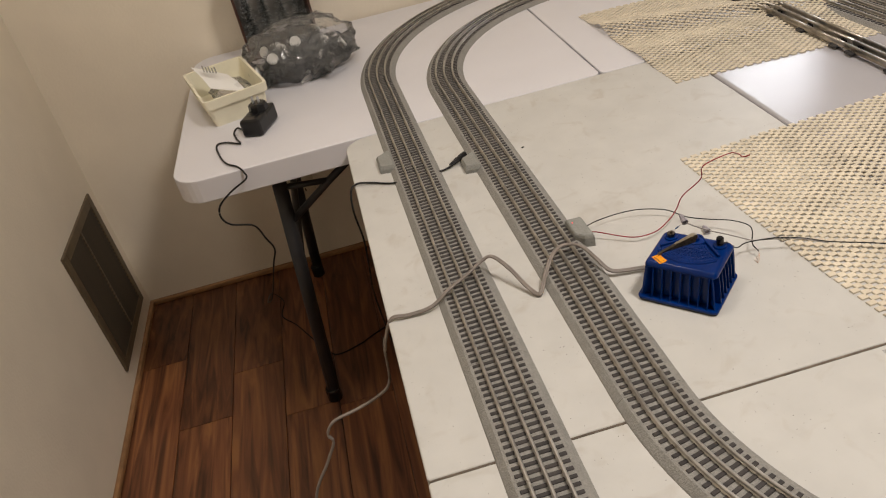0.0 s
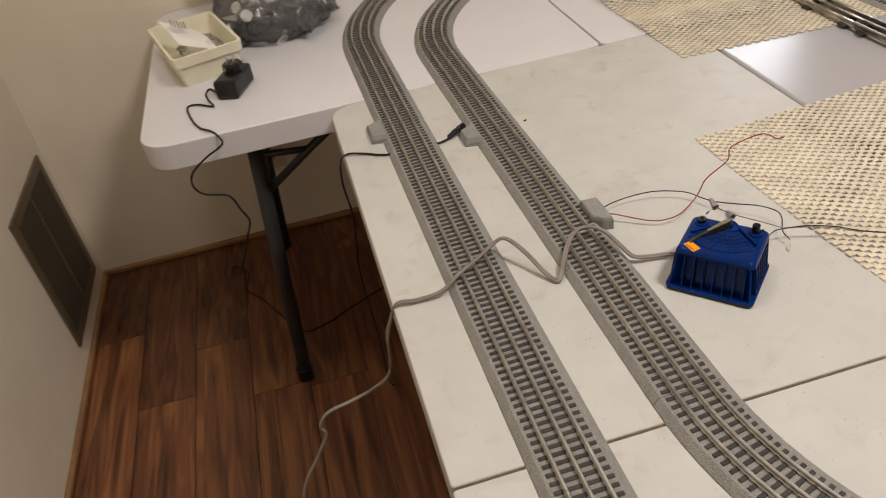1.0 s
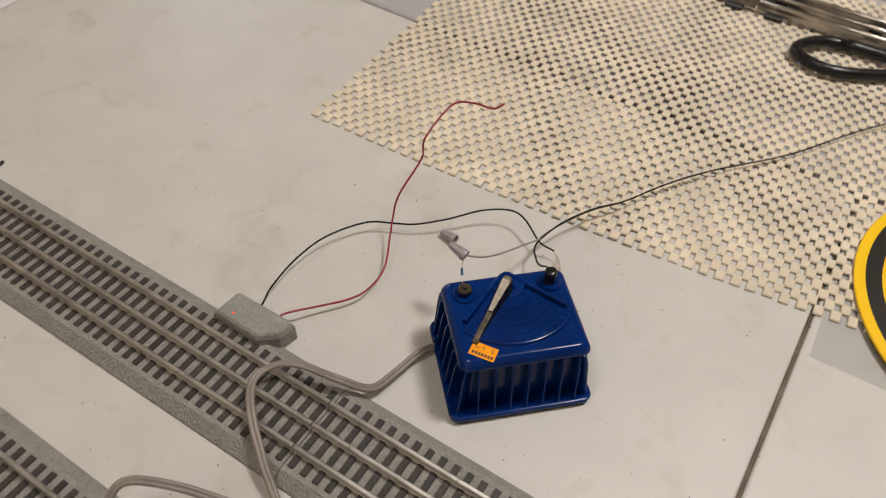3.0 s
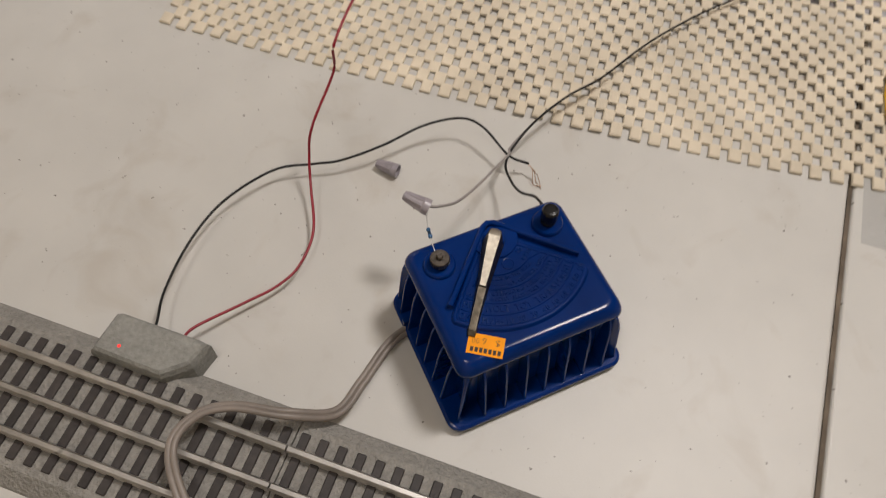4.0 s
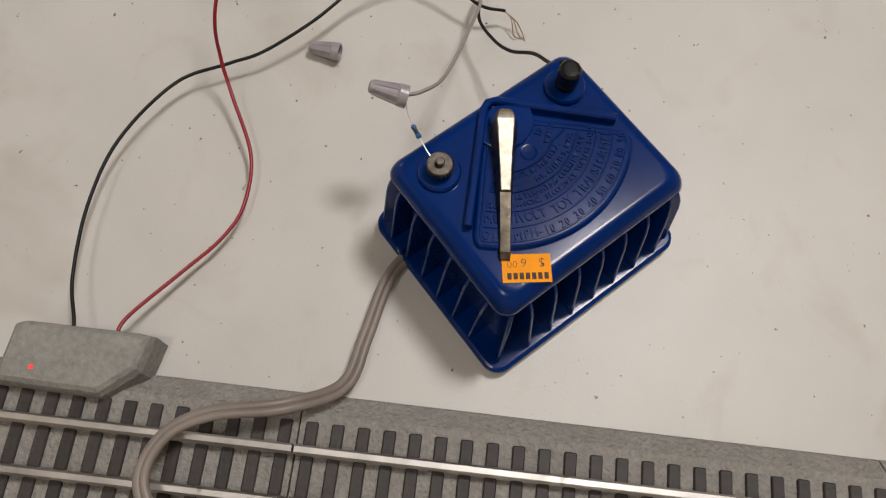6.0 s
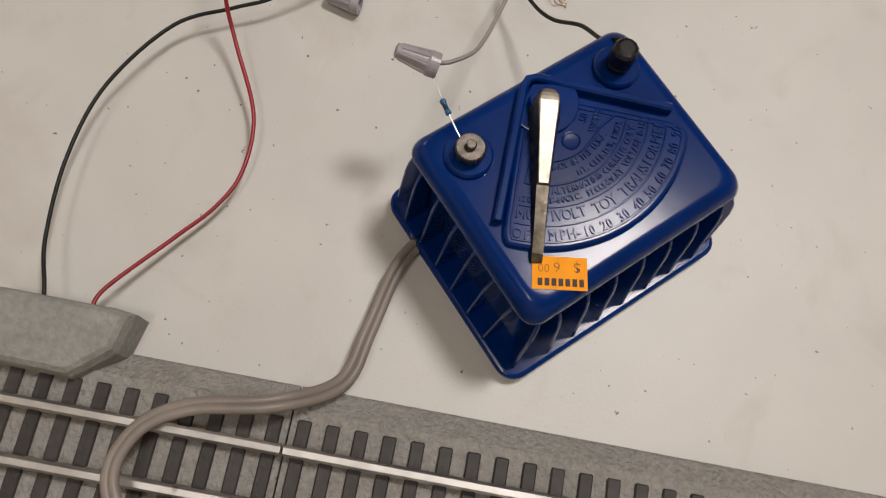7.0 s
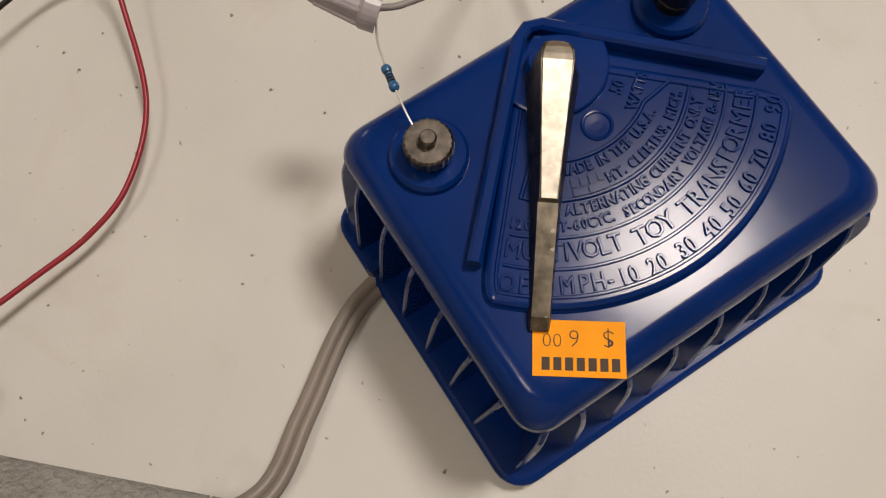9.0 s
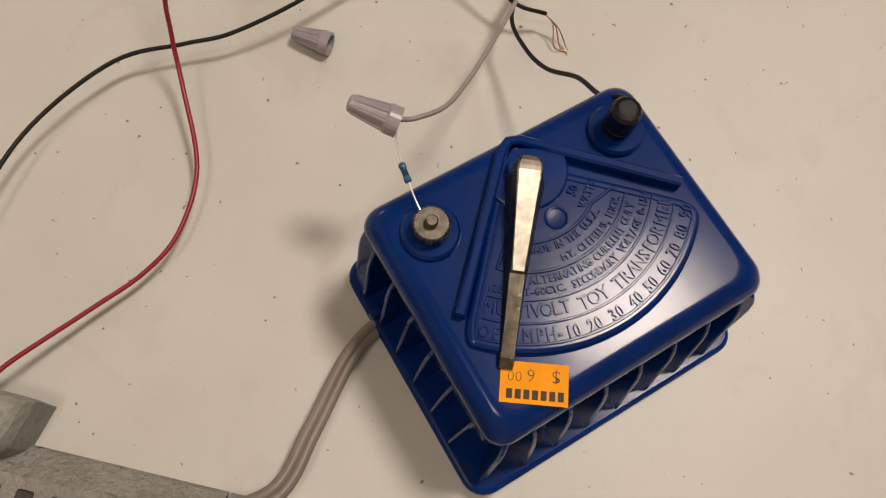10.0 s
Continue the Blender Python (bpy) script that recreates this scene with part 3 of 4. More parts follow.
def fin(u0, v0, ox, oy, foot, top, w=1.1):
    """A thin upright rib, bowed out from the rim of the cap (top, inwards of the flange) to its foot."""
    bm = bmesh.new()
    side = Vector((-oy, ox, 0))
    prof = [(-19, 5), (-foot, 5)] + [(-foot - (top - foot) * f, z) for f, z in ((0.08, 8), (0.23, 16), (0.4, 25), (0.56, 33), (0.72, 38), (0.88, 41), (1.0, 42.6))] + [(-19, 44)]
    rings = []
    for k in (-1, -0.55, 0.55, 1):
        e = 0.35 if abs(k) == 1 else 0.0
        rings.append([(u0 * MM + ox * (d - e) * MM + side.x * k * w / 2 * MM, v0 * MM + oy * (d - e) * MM + side.y * k * w / 2 * MM, z * MM) for d, z in prof])
    loft(bm, rings)
    bmesh.ops.recalc_face_normals(bm, faces=bm.faces)
    return part("cooling_rib", bm, BLUE, tr)


for i in range(7):
    fin(15.4 + 10.0 * i, -2.0, 0, -1, 1.6, 9.3)
    fin(15.4 + 10.0 * i, 73.0, 0, 1, 1.2, 2.9)
for i in range(6):
    fin(-1.4, 15.3 + 9.3 * i, -1, 0, 1.0, 6.2)
    fin(87.2, 15.3 + 9.3 * i, 1, 0, 1.0, 4.9)
# diagonal ribs at the corners
for cu_, cv, sx, sy, foot, top in ((0.5, -0.1, -1, -1, 3.0, 10.4), (85.3, -0.1, 1, -1, 2.5, 9.6), (85.3, 71.1, 1, 1, 1.8, 5.2), (0.5, 71.1, -1, 1, 1.8, 6.0)):
    fin(cu_, cv, sx * 0.7071, sy * 0.7071, foot, top, 1.3)
# lug over the hole of the cord
bm = slab(bmesh.new(), ro(-1.2, 2.6, 54.4, 57.0, 0.8), 0.006, 0.0105, 0.0005, 2)
part("cord_lug", bm, BLUE, tr)

# dial: sector plate, arcs, lettering
CU, CV = 43.3, 60.0
RD = 44.3
DT = H + 1.8    # top of the dial plate


def arc_pts(r, a0, a1, n=28):
    return [((CU + r * math.cos(radians(a0 + (a1 - a0) * i / n))) * MM, (CV + r * math.sin(radians(a0 + (a1 - a0) * i / n))) * MM) for i in range(n + 1)]


def dial_outline():
    """A fan: an arc between two straight sides that meet under the hub, with rounded corners."""
    apex = Vector((41.5, 65.0))
    arc = [Vector((x / MM, y / MM)) for x, y in arc_pts(RD, 224.0, 315.0, 40)]
    ends = []
    for tip, mid in ((arc[0], Vector((10.2, 31.2))), (arc[-1], Vector((77.0, 31.6)))):
        side = mid + (apex - mid) * 0.14
        ends.append([tip * (1 - t) ** 2 + mid * 2 * t * (1 - t) + side * t * t for t in (0.2, 0.4, 0.6, 0.8, 1.0)])
    pts = list(reversed(ends[0])) + arc + ends[1] + [apex + Vector((1.0, -1.0)), apex, apex + Vector((-1.0, -1.0))]
    return [(p.x * MM, p.y * MM) for p in pts]


fan = dial_outline()
bm = bmesh.new()
loft(bm, [[(x, y, z * MM) for x, y in inset_outline(fan, g * MM)] for g, z in ((-0.8, H - 0.3), (-0.35, H + 0.05), (0.0, H + 0.6), (0.25, H + 1.3), (0.7, H + 1.7), (1.1, DT))])
bmesh.ops.recalc_face_normals(bm, faces=bm.faces)
dial = part("dial_plate", bm, BLUE, tr, "raised fan-shaped dial with rounded edges")


def ridge_line(pts, closed=False, w=0.42, h=0.32):
    """A fine moulded line with sloping flanks on the dial."""
    bm = bmesh.new()
    n = len(pts)
    rings = []
    for i, (x, y) in enumerate(pts):
        a = pts[(i - 1) % n] if closed or i else pts[i]
        b = pts[(i + 1) % n] if closed or i < n - 1 else pts[i]
        d = Vector((b[0] - a[0], b[1] - a[1])).normalized()
        nx, ny = -d.y * MM, d.x * MM
        rings.append([(x + nx * k, y + ny * k, (DT + z) * MM) for k, z in ((-w, -0.1), (-w * 0.35, h), (w * 0.35, h), (w, -0.1))])
    loft(bm, rings + [rings[0]] if closed else rings, not closed)
    bmesh.ops.recalc_face_normals(bm, faces=bm.faces)
    part("dial_line", bm, BLUE, dial)


ridge_line(inset_outline(fan, 2.0 * MM), True)
for r, a0, a1 in ((37.6, 224.5, 318.0), (32.2, 224.5, 319.5)):
    ridge_line(arc_pts(r, a0, a1))
band = arc_pts(25.7, 226, 317.5) + [((CU + 22.3 * math.cos(radians(318.5))) * MM, (CV + 22.3 * math.sin(radians(318.5))) * MM)] + list(reversed(arc_pts(18.7, 228, 303)))
ridge_line(band, True, 0.5, 0.4)

WIDE = {"I": 0.45, " ": 0.6, ".": 0.45, ",": 0.45, "-": 0.65, "M": 1.3, "W": 1.4, "1": 0.8, "L": 0.85, "F": 0.88, "E": 0.88, "S": 0.92}


def arc_text(body, r, a0, a1, size, squeeze=0.82):
    """One line of raised letters along an arc of the dial, from a0 to a1 degrees."""
    bm = bmesh.new()
    ws = [WIDE.get(ch, 1.0) for ch in body]
    span = sum(ws) - ws[0] / 2 - ws[-1] / 2
    run = -ws[0] / 2
    for ch, w in zip(body, ws):
        a = radians(a0 + (a1 - a0) * (run + w / 2) / span)
        run += w
        if ch != " ":
            m = Matrix.Translation(((CU + r * math.cos(a)) * MM, (CV + r * math.sin(a)) * MM, (DT + 0.08) * MM)) @ Matrix.Rotation(a + math.pi / 2, 4, "Z") @ Matrix.Diagonal((squeeze, 1, 1, 1))
            text_bm(bm, ch, size * MM, 0.0004, m, -0.012, 0.00016)
    part("dial_lettering", bm, BLUE, dial, "raised moulded letters")


arc_text("OFF", 40.6, 226.3, 233.6, 4.1)
arc_text("MPH-", 40.4, 240.3, 250.6, 4.1)
for s, a in (("10", 254.9), ("20", 262.4), ("30", 270.5), ("40", 278.6), ("50", 286.0), ("60", 293.5), ("70", 300.7), ("80", 307.9), ("90", 315.6)):
    arc_text(s, 40.7, a - 1.3, a + 1.3, 4.0, 0.8)
arc_text("MULTIVOLT", 34.8, 226.4, 255.1, 4.4, 0.86)
arc_text("TOY", 35.3, 262.3, 270.9, 4.5, 0.9)
arc_text("TRANSFORMER", 35.4, 277.8, 317.5, 4.4, 0.84)
arc_text("120 VOLT-60CYC.", 30.3, 224.7, 257.4, 2.6)
arc_text("SECONDARY", 30.5, 262.0, 284.2, 2.6)
arc_text("VOLTAGE", 30.4, 289.3, 305.3, 2.6)
arc_text("8-15V", 30.4, 309.6, 318.5, 2.6)
arc_text("ALTERNATING CURRENT ONLY", 27.6, 243.7, 311.3, 2.7)
arc_text("MT. CLEMENS, MICH.", 23.8, 263.5, 313.5, 2.5)
arc_text("MADE IN THE U.S.A.", 20.5, 244.0, 300.5, 2.6)
bm = bmesh.new()
m = Matrix.Translation((53.9 * MM, 46.7 * MM, (DT + 0.08) * MM)) @ Matrix.Rotation(radians(36), 4, "Z") @ Matrix.Diagonal((0.85, 1, 1, 1))
text_bm(bm, "50", 0.0032, 0.0004, m @ Matrix.Translation((-0.0005, 0.0034, 0)), -0.012, 0.00016)
text_bm(bm, "WATTS", 0.0026, 0.0004, m, -0.012, 0.00016)
part("dial_lettering", bm, BLUE, dial, "raised moulded letters")
# maker's mark as plain bars over two small blocks
for a, r, wd, dp in [(239.5 + 4.0 * i, 22.9, 0.0010, 0.0017) for i in range(6)] + [(249.0, 24.7, 0.0022, 0.0012), (256.0, 24.7, 0.0026, 0.0012)]:
    m = Matrix.Translation(((CU + r * math.cos(radians(a))) * MM, (CV + r * math.sin(radians(a))) * MM, (DT + 0.1) * MM)) @ Matrix.Rotation(radians(a + 90), 4, "Z") @ Matrix.Diagonal((wd, dp, 0.0005, 1))
    bm = bmesh.new()
    bmesh.ops.create_cube(bm, size=1, matrix=m)
    part("maker_mark_bar", bm, BLUE, dial)
part("dial_stud", lathe(bmesh.new(), [(2.9 * MM, H * MM), (2.9 * MM, (DT + 0.2) * MM), (2.7 * MM, (DT + 0.35) * MM), (2.4 * MM, (DT + 0.3) * MM), (2.2 * MM, (DT + 0.05) * MM), (0.3 * MM, (DT - 0.02) * MM)], 28, Matrix.Translation((44.2 * MM, 45.3 * MM, 0))), BLUE, dial)

# V-shaped stop ridge round the dial
rp = [Vector((12.6, 36.4, H)), Vector((42.0, 66.2, H)), Vector((44.6, 67.3, H)), Vector((47.2, 66.4, H)), Vector((75.4, 38.2, H))]
bm = bmesh.new()
wv = 1.25
left, right = [], []
for i, q in enumerate(rp):
    d = (rp[min(i + 1, 4)] - rp[max(i - 1, 0)]).normalized()
    nrm = Vector((-d.y, d.x, 0))
    left.append(q + nrm * wv)
    right.append(q - nrm * wv)
pts = [(p.x, p.y) for p in right + list(reversed(left))]
loft(bm, [[(x * MM, y * MM, (H - 0.3) * MM) for x, y in pts], [(x * MM, y * MM, (H + 2.9) * MM) for x, y in pts], [(x * MM, y * MM, (H + 3.5) * MM) for x, y in [(p.x, p.y) for p in [a + (b - a) * 0.22 for a, b in zip(right, left)] + list(reversed([b + (a - b) * 0.22 for a, b in zip(right, left)]))]]])
bmesh.ops.recalc_face_normals(bm, faces=bm.faces)
part("stop_ridge", bm, BLUE, tr)
hub = [(44.2 + 10.5 * math.cos(radians(a)), 59.4 + 10.5 * math.sin(radians(a))) for a in range(190, 346, 6)] + [(54.8, 58.4), (50.5, 62.2), (44.6, 65.4), (38.5, 62.5)]
bm = bmesh.new()
loft(bm, [[(x, y, z * MM) for x, y in inset_outline([(u * MM, v * MM) for u, v in hub], g * MM)] for g, z in ((0, H - 0.3), (0, H + 2.2), (0.15, H + 2.6), (0.5, H + 2.75))])
bmesh.ops.recalc_face_normals(bm, faces=bm.faces)
hub_plate = part("lever_hub", bm, BLUE, tr)
part("hub_boss", lathe(bmesh.new(), [(5 * MM, (H + 2.3) * MM), (4.5 * MM, (H + 6) * MM)], 32, Matrix.Translation((43.5 * MM, 58.0 * MM, 0))), BLUE, hub_plate)

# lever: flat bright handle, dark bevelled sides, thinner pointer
lev = new("lever")
lev.parent = tr
L0, L1 = Vector((42.4, 56.6)), Vector((15.3, 21.4))
ax = (L1 - L0).normalized()
lev.matrix_local = Matrix.Translation((L0.x * MM, L0.y * MM, 0)) @ Matrix.Rotation(math.atan2(ax.y, ax.x), 4, "Z")
LL = (L1 - L0).length


def lever_ring(x, w, z0, z1, inset):
    return [(x * MM, -w * MM, z0 * MM), (x * MM, w * MM, z0 * MM), (x * MM, (w - inset) * MM, z1 * MM), (x * MM, -(w - inset) * MM, z1 * MM)]


bm = bmesh.new()
loft(bm, [lever_ring(x, w, z0, z1, i) for x, w, z0, z1, i in ((-4.3, 1.6, 53.0, 56.2, 0.5), (-3.8, 2.6, 52.8, 57.6, 0.9), (-2.9, 3.6, 52.5, 58.7, 1.3), (-1.6, 4.3, 52.2, 59.3, 1.6), (0.4, 4.7, 52, 59.4, 1.9),
      (10, 3.7, 51.6, 57.8, 1.5), (23.5, 2.6, 51.2, 55.6, 1.1), (24, 2.6, 51.1, 54.9, 0.9), (36, 2.2, 50.2, 53.0, 0.7), (LL - 2, 2.0, 49.4, 51.6, 0.5), (LL, 1.7, 49.3, 50.2, 0.3))])
bmesh.ops.recalc_face_normals(bm, faces=bm.faces)
part("lever_body", bm, DARK_STEEL, lev, "metal lever body, darker than its upper face")
bm = bmesh.new()
face = []
for x, w, z in ((-3.7, 0.7, 57.8), (-3.4, 1.3, 58.3), (-2.8, 1.9, 58.8), (-1.9, 2.35, 59.2), (-0.6, 2.62, 59.4), (0.6, 2.7, 59.5), (10, 2.3, 58.0), (23.6, 1.5, 55.8)):
    face.append([(x * MM, -w * MM, (z - 0.6) * MM), (x * MM, w * MM, (z - 0.6) * MM), (x * MM, (w - 0.25) * MM, (z + 0.25) * MM), (x * MM, -(w - 0.25) * MM, (z + 0.25) * MM)])
loft(bm, face)
bmesh.ops.recalc_face_normals(bm, faces=bm.faces)
part("lever_face", bm, STEEL, lev, "bright plated upper face")


def binding_post(u, v, black):
    m = Matrix.Translation((u * MM, v * MM, H * MM))
    post = part("terminal_boss", lathe(bmesh.new(), [(7.2 * MM, -0.0004), (7.0 * MM, 0.0012), (6.4 * MM, 0.002), (4.4 * MM, 0.002)], 32, m), BLUE, tr)
    if black:
        part("terminal_nut", lathe(bmesh.new(), [(3.6 * MM, 0.002), (3.6 * MM, 0.004), (3.0 * MM, 0.0044), (3.9 * MM, 0.005), (3.9 * MM, 0.0105), (3.2 * MM, 0.0115), (2.2 * MM, 0.0118)], 28, m, 0.04), BLACK_PLASTIC, post, "black knurled terminal knob")
    else:
        part("terminal_post", lathe(bmesh.new(), [(2.2 * MM, 0.002), (2.2 * MM, 0.0045)], 16, m), DARK_STEEL, post)
        part("terminal_nut", lathe(bmesh.new(), [(4.2 * MM, 0.0035), (4.4 * MM, 0.0038), (4.4 * MM, 0.0064), (4.0 * MM, 0.0068), (2.0 * MM, 0.0068)], 48, m, 0.05), KNURL, post, "knurled nickel thumb nut")
        part("screw_end", lathe(bmesh.new(), [(1.5 * MM, 0.006), (1.5 * MM, 0.0084), (1.2 * MM, 0.0088)], 14, m), KNURL, post)


binding_post(17.0, 57.0, False)
binding_post(70.2, 57.8, True)

# price sticker
SM = Matrix.Translation((19.3 * MM, 15.5 * MM, (H + 0.12) * MM)) @ Matrix.Rotation(radians(-35 + 180), 4, "Z")
bm = box(bmesh.new(), -0.0076, 0.0076, -0.0046, 0.0046, -0.0001, 0.00006)
bm.transform(SM)
stk = part("price_sticker", bm, ORANGE, tr, "orange paper price sticker")
bm = bmesh.new()
text_bm(bm, "$", 0.0042, 0.00004, SM @ Matrix.Translation((-0.0048, -0.0018, 0.0001)))
text_bm(bm, "6", 0.0042, 0.00004, SM @ Matrix.Translation((0.0008, -0.0018, 0.0001)))
text_bm(bm, "00", 0.0034, 0.00004, SM @ Matrix.Translation((0.0044, -0.0014, 0.0001)))
for i in range(7):
    b2 = bmesh.new()
    box(b2, -0.0066 + i * 0.0019, -0.0066 + i * 0.0019 + 0.0013, 0.0015, 0.0036, 0.00008, 0.00012)
    b2.transform(SM)
    me = bpy.data.meshes.new("bar")
    b2.to_mesh(me)
    b2.free()
    bm.from_mesh(me)
    bpy.data.meshes.remove(me)
part("sticker_print", bm, INK, stk, "dark printed price")


# ---- cables and wires ----
def cord(name, points, r, material, label, category="wire", per=8, twin=0.0, n=8):
    bm = bmesh.new()
    path = spline(points, per)
    if twin:
        up = Vector((0, 0, 1))
        for s in (-1, 1):
            p2 = []
            for i, q in enumerate(path):
                d = (path[min(i + 1, len(path) - 1)] - path[max(i - 1, 0)]).normalized()
                side = d.cross(up)
                if side.length > 0.05:
                    side.normalize()
                tw = 0.6 * math.sin(i * 0.07)
                p2.append(q + side * s * twin * math.cos(tw) + up * s * twin * math.sin(tw) * 0.6)
            sweep(bm, p2, r, n)
    else:
        sweep(bm, path, r, n)
    return tagged(part(name, bm, material, None, "", True), label, category)


def tp(u, v, z):
    """A place given on the transformer, in millimetres."""
    q = TM @ Vector((u * MM, v * MM, z * MM))
    return (q.x, q.y, q.z)


Z = TOP
pc = cord("power_cord", [tp(8, 52, 4.5), tp(-0.5, 53, 4.2), (0.0265, 0.0425, Z + 0.0055), (0.006, 0.0465, Z + 0.006), (-0.012, 0.051, Z + 0.009), (-0.0225, 0.068, Z + 0.019), (-0.028, 0.09, Z + 0.021), (-0.037, 0.103, Z + 0.021),
     (-0.052, 0.106, Z + 0.021), (-0.068, 0.093, Z + 0.02), (-0.085, 0.07, Z + 0.012), (-0.098, 0.051, Z + 0.004), (-0.108, 0.064, Z + 0.007), (-0.122, 0.094, Z + 0.021), (-0.136, 0.115, Z + 0.028), (-0.15, 0.116, Z + 0.024), (-0.172, 0.105, Z + 0.0185),
     (-0.197, 0.09, Z + 0.017), (-0.222, 0.08, Z + 0.007), (-0.25, 0.08, Z + 0.004), (-0.272, 0.083, Z + 0.0035), (-0.284, 0.083, Z - 0.02), (-0.29, 0.08, 0.573), (-0.297, 0.08, 0.52), (-0.318, 0.08, 0.502), (-0.345, 0.08, 0.492),
     (-0.378, 0.08, 0.483), (-0.391, 0.08, 0.464), (-0.388, 0.08, 0.448), (-0.405, 0.08, 0.415), (-0.437, 0.08, 0.356), (-0.46, 0.07, 0.25), (-0.47, 0.03, 0.1), (-0.47, -0.05, FLOOR + 0.004), (-0.45, -0.3, FLOOR + 0.004), (-0.4, -0.8, FLOOR + 0.004)],
     0.0016, GREY_CORD, "grey twin-conductor vinyl power cord", "", 10, 0.0012)
pc.parent = tr
pc.matrix_parent_inverse = TM.inverted()

cord("black_wire", [(-0.01, 0.1435, Z + 0.012), (-0.002, 0.1455, Z + 0.012), (0.0135, 0.151, Z + 0.011), (0.041, 0.1535, Z + 0.011), (0.0685, 0.1495, Z + 0.011), (0.0955, 0.135, Z + 0.0105), (0.1075, 0.1175, Z + 0.0095), (0.1145, 0.1045, Z + 0.0105), (0.1295, 0.087, Z + 0.0135),
     (0.149, 0.0705, Z + 0.0155), (0.1605, 0.0535, Z + 0.016), (0.159, 0.04, Z + 0.0155), (0.149, 0.0225, Z + 0.012), (0.1505, 0.011, Z + 0.008)], 0.00068, RUBBER, "thin black insulated wire arching over the table")
for k in (0, 1, 2):
    cord("wire_strand", [(0.1503, 0.0115, Z + 0.008), (0.1485, 0.006 + k * 0.001, Z + 0.005 + k * 0.0005), (0.1455 - k * 0.0012, 0.0025 + k * 0.0016, Z + 0.0015), (0.1425 + k * 0.001, 0.001, Z + 0.0006)], 0.00022, COPPER, "frayed bare copper strand at the black wire's end", "wire", 4, 0, 5)
cord("red_wire", [(-0.006, 0.13, Z + 0.012), (0.002, 0.128, Z + 0.011), (0.022, 0.114, Z + 0.008), (0.036, 0.104, Z + 0.007), (0.05, 0.099, Z + 0.007), (0.07, 0.1005, Z + 0.008), (0.0923, 0.1118, Z + 0.0120), (0.1034, 0.1169, Z + 0.0200), (0.1112, 0.1169, Z + 0.0360), (0.1326, 0.1127, Z + 0.0560), (0.1349, 0.1113, Z + 0.0740), (0.1658, 0.1102, Z + 0.0820), (0.1696, 0.0957, Z + 0.0880), (0.1664, 0.0786, Z + 0.0930), (0.1709, 0.0726, Z + 0.0970)], 0.00072, RED_WIRE, "thin red insulated wire rising over the foam mat")
cord("black_wire", [tp(70.2, 57.8, 53), tp(74.5, 60.5, 52.5), tp(76, 64.5, 51), tp(75.5, 70, 44), (0.1115, 0.0, Z + 0.036), (0.1185, 0.008, Z + 0.026), (0.128, 0.015, Z + 0.019), (0.1395, 0.0215, Z + 0.0165), (0.155, 0.0205, Z + 0.016), (0.174, 0.0145, Z + 0.017), (0.198, 0.003, Z + 0.016), (0.222, -0.011, Z + 0.012),
     (0.262, -0.03, Z + 0.009), (0.30, -0.055, Z + 0.008), (0.355, -0.099, Z + 0.007), (0.42, -0.14, Z + 0.007), (0.5, -0.2, Z + 0.007), (0.6, -0.3, Z + 0.02), (0.75, -0.38, Z + 0.004), (0.95, -0.45, Z + 0.004)], 0.00068, RUBBER, "thin black wire from the transformer knob across the mat")
cord("grey_wire", [tp(22.5, 85.2, 53.4), tp(25, 83.9, 53), tp(28.5, 82.7, 52.8), tp(37.2, 83.6, 50), tp(50, 91.7, 42), tp(66.7, 104, 32), tp(84.3, 118, 20), (0.152, 0.0225, Z + 0.0155), (0.174, 0.0155, Z + 0.0145), (0.198, 0.0045, Z + 0.0135), (0.222, -0.0095, Z + 0.0095)], 0.00066, GREY_WIRE, "thin grey wire twisted beside the black one")


def wire_nut(a, b, label):
    a, b = Vector(a), Vector(b)
    d = b - a
    m = Matrix.Translation(a) @ d.to_track_quat("Z", "Y").to_matrix().to_4x4()
    length = d.length
    t = root("wire_nut", m, label, "wire connector", "wire nuts")
    part("shell", lathe(bmesh.new(), [(0.0012, 0), (0.0021, 0.0004), (0.0024, 0.002), (0.0033, length * 0.72), (0.0038, length * 0.78), (0.0038, length), (0.0031, length), (0.0026, length * 0.75)], 24, Matrix(), 0.0), NUT, t, smooth=False)
    for k in range(8):
        an = 2 * math.pi * k / 8
        bm = bmesh.new()
        p0 = Vector((0.0022 * math.cos(an), 0.0022 * math.sin(an), 0.0015))
        p1 = Vector((0.0033 * math.cos(an), 0.0033 * math.sin(an), length * 0.74))
        sweep(bm, [p0, p1], 0.0004, 6)
        part("grip_rib", bm, NUT, t)
    return t


wire_nut(tp(15.0, 92.8, 56), tp(23.6, 83.6, 53), "grey plastic wire nut on the end of the grey wire")
wire_nut(tp(22.4, 151.0, 3.6), tp(31.0, 141.2, 3.9), "loose grey plastic wire nut lying on the table")

res = root("resistor", Matrix.Translation(tp(18.4, 71.7, 53)), "small blue axial resistor between the terminal and the wire nut", "resistor")
a, b = Vector(tp(18.0, 69.2, 53.2)) - res.matrix_world.translation, Vector(tp(18.9, 74.0, 52.9)) - res.matrix_world.translation
d = b - a
m = Matrix.Translation(a) @ d.to_track_quat("Z", "Y").to_matrix().to_4x4()
ll = d.length
part("resistor_body", lathe(bmesh.new(), [(0.0002, -0.0002), (0.0008, 0), (0.00095, 0.0005), (0.00092, 0.001), (0.0007, 0.0014), (0.0007, ll - 0.0014), (0.00092, ll - 0.001), (0.00095, ll - 0.0005), (0.0008, ll), (0.0002, ll + 0.0002)], 14, m), RESISTOR, res, smooth=True)
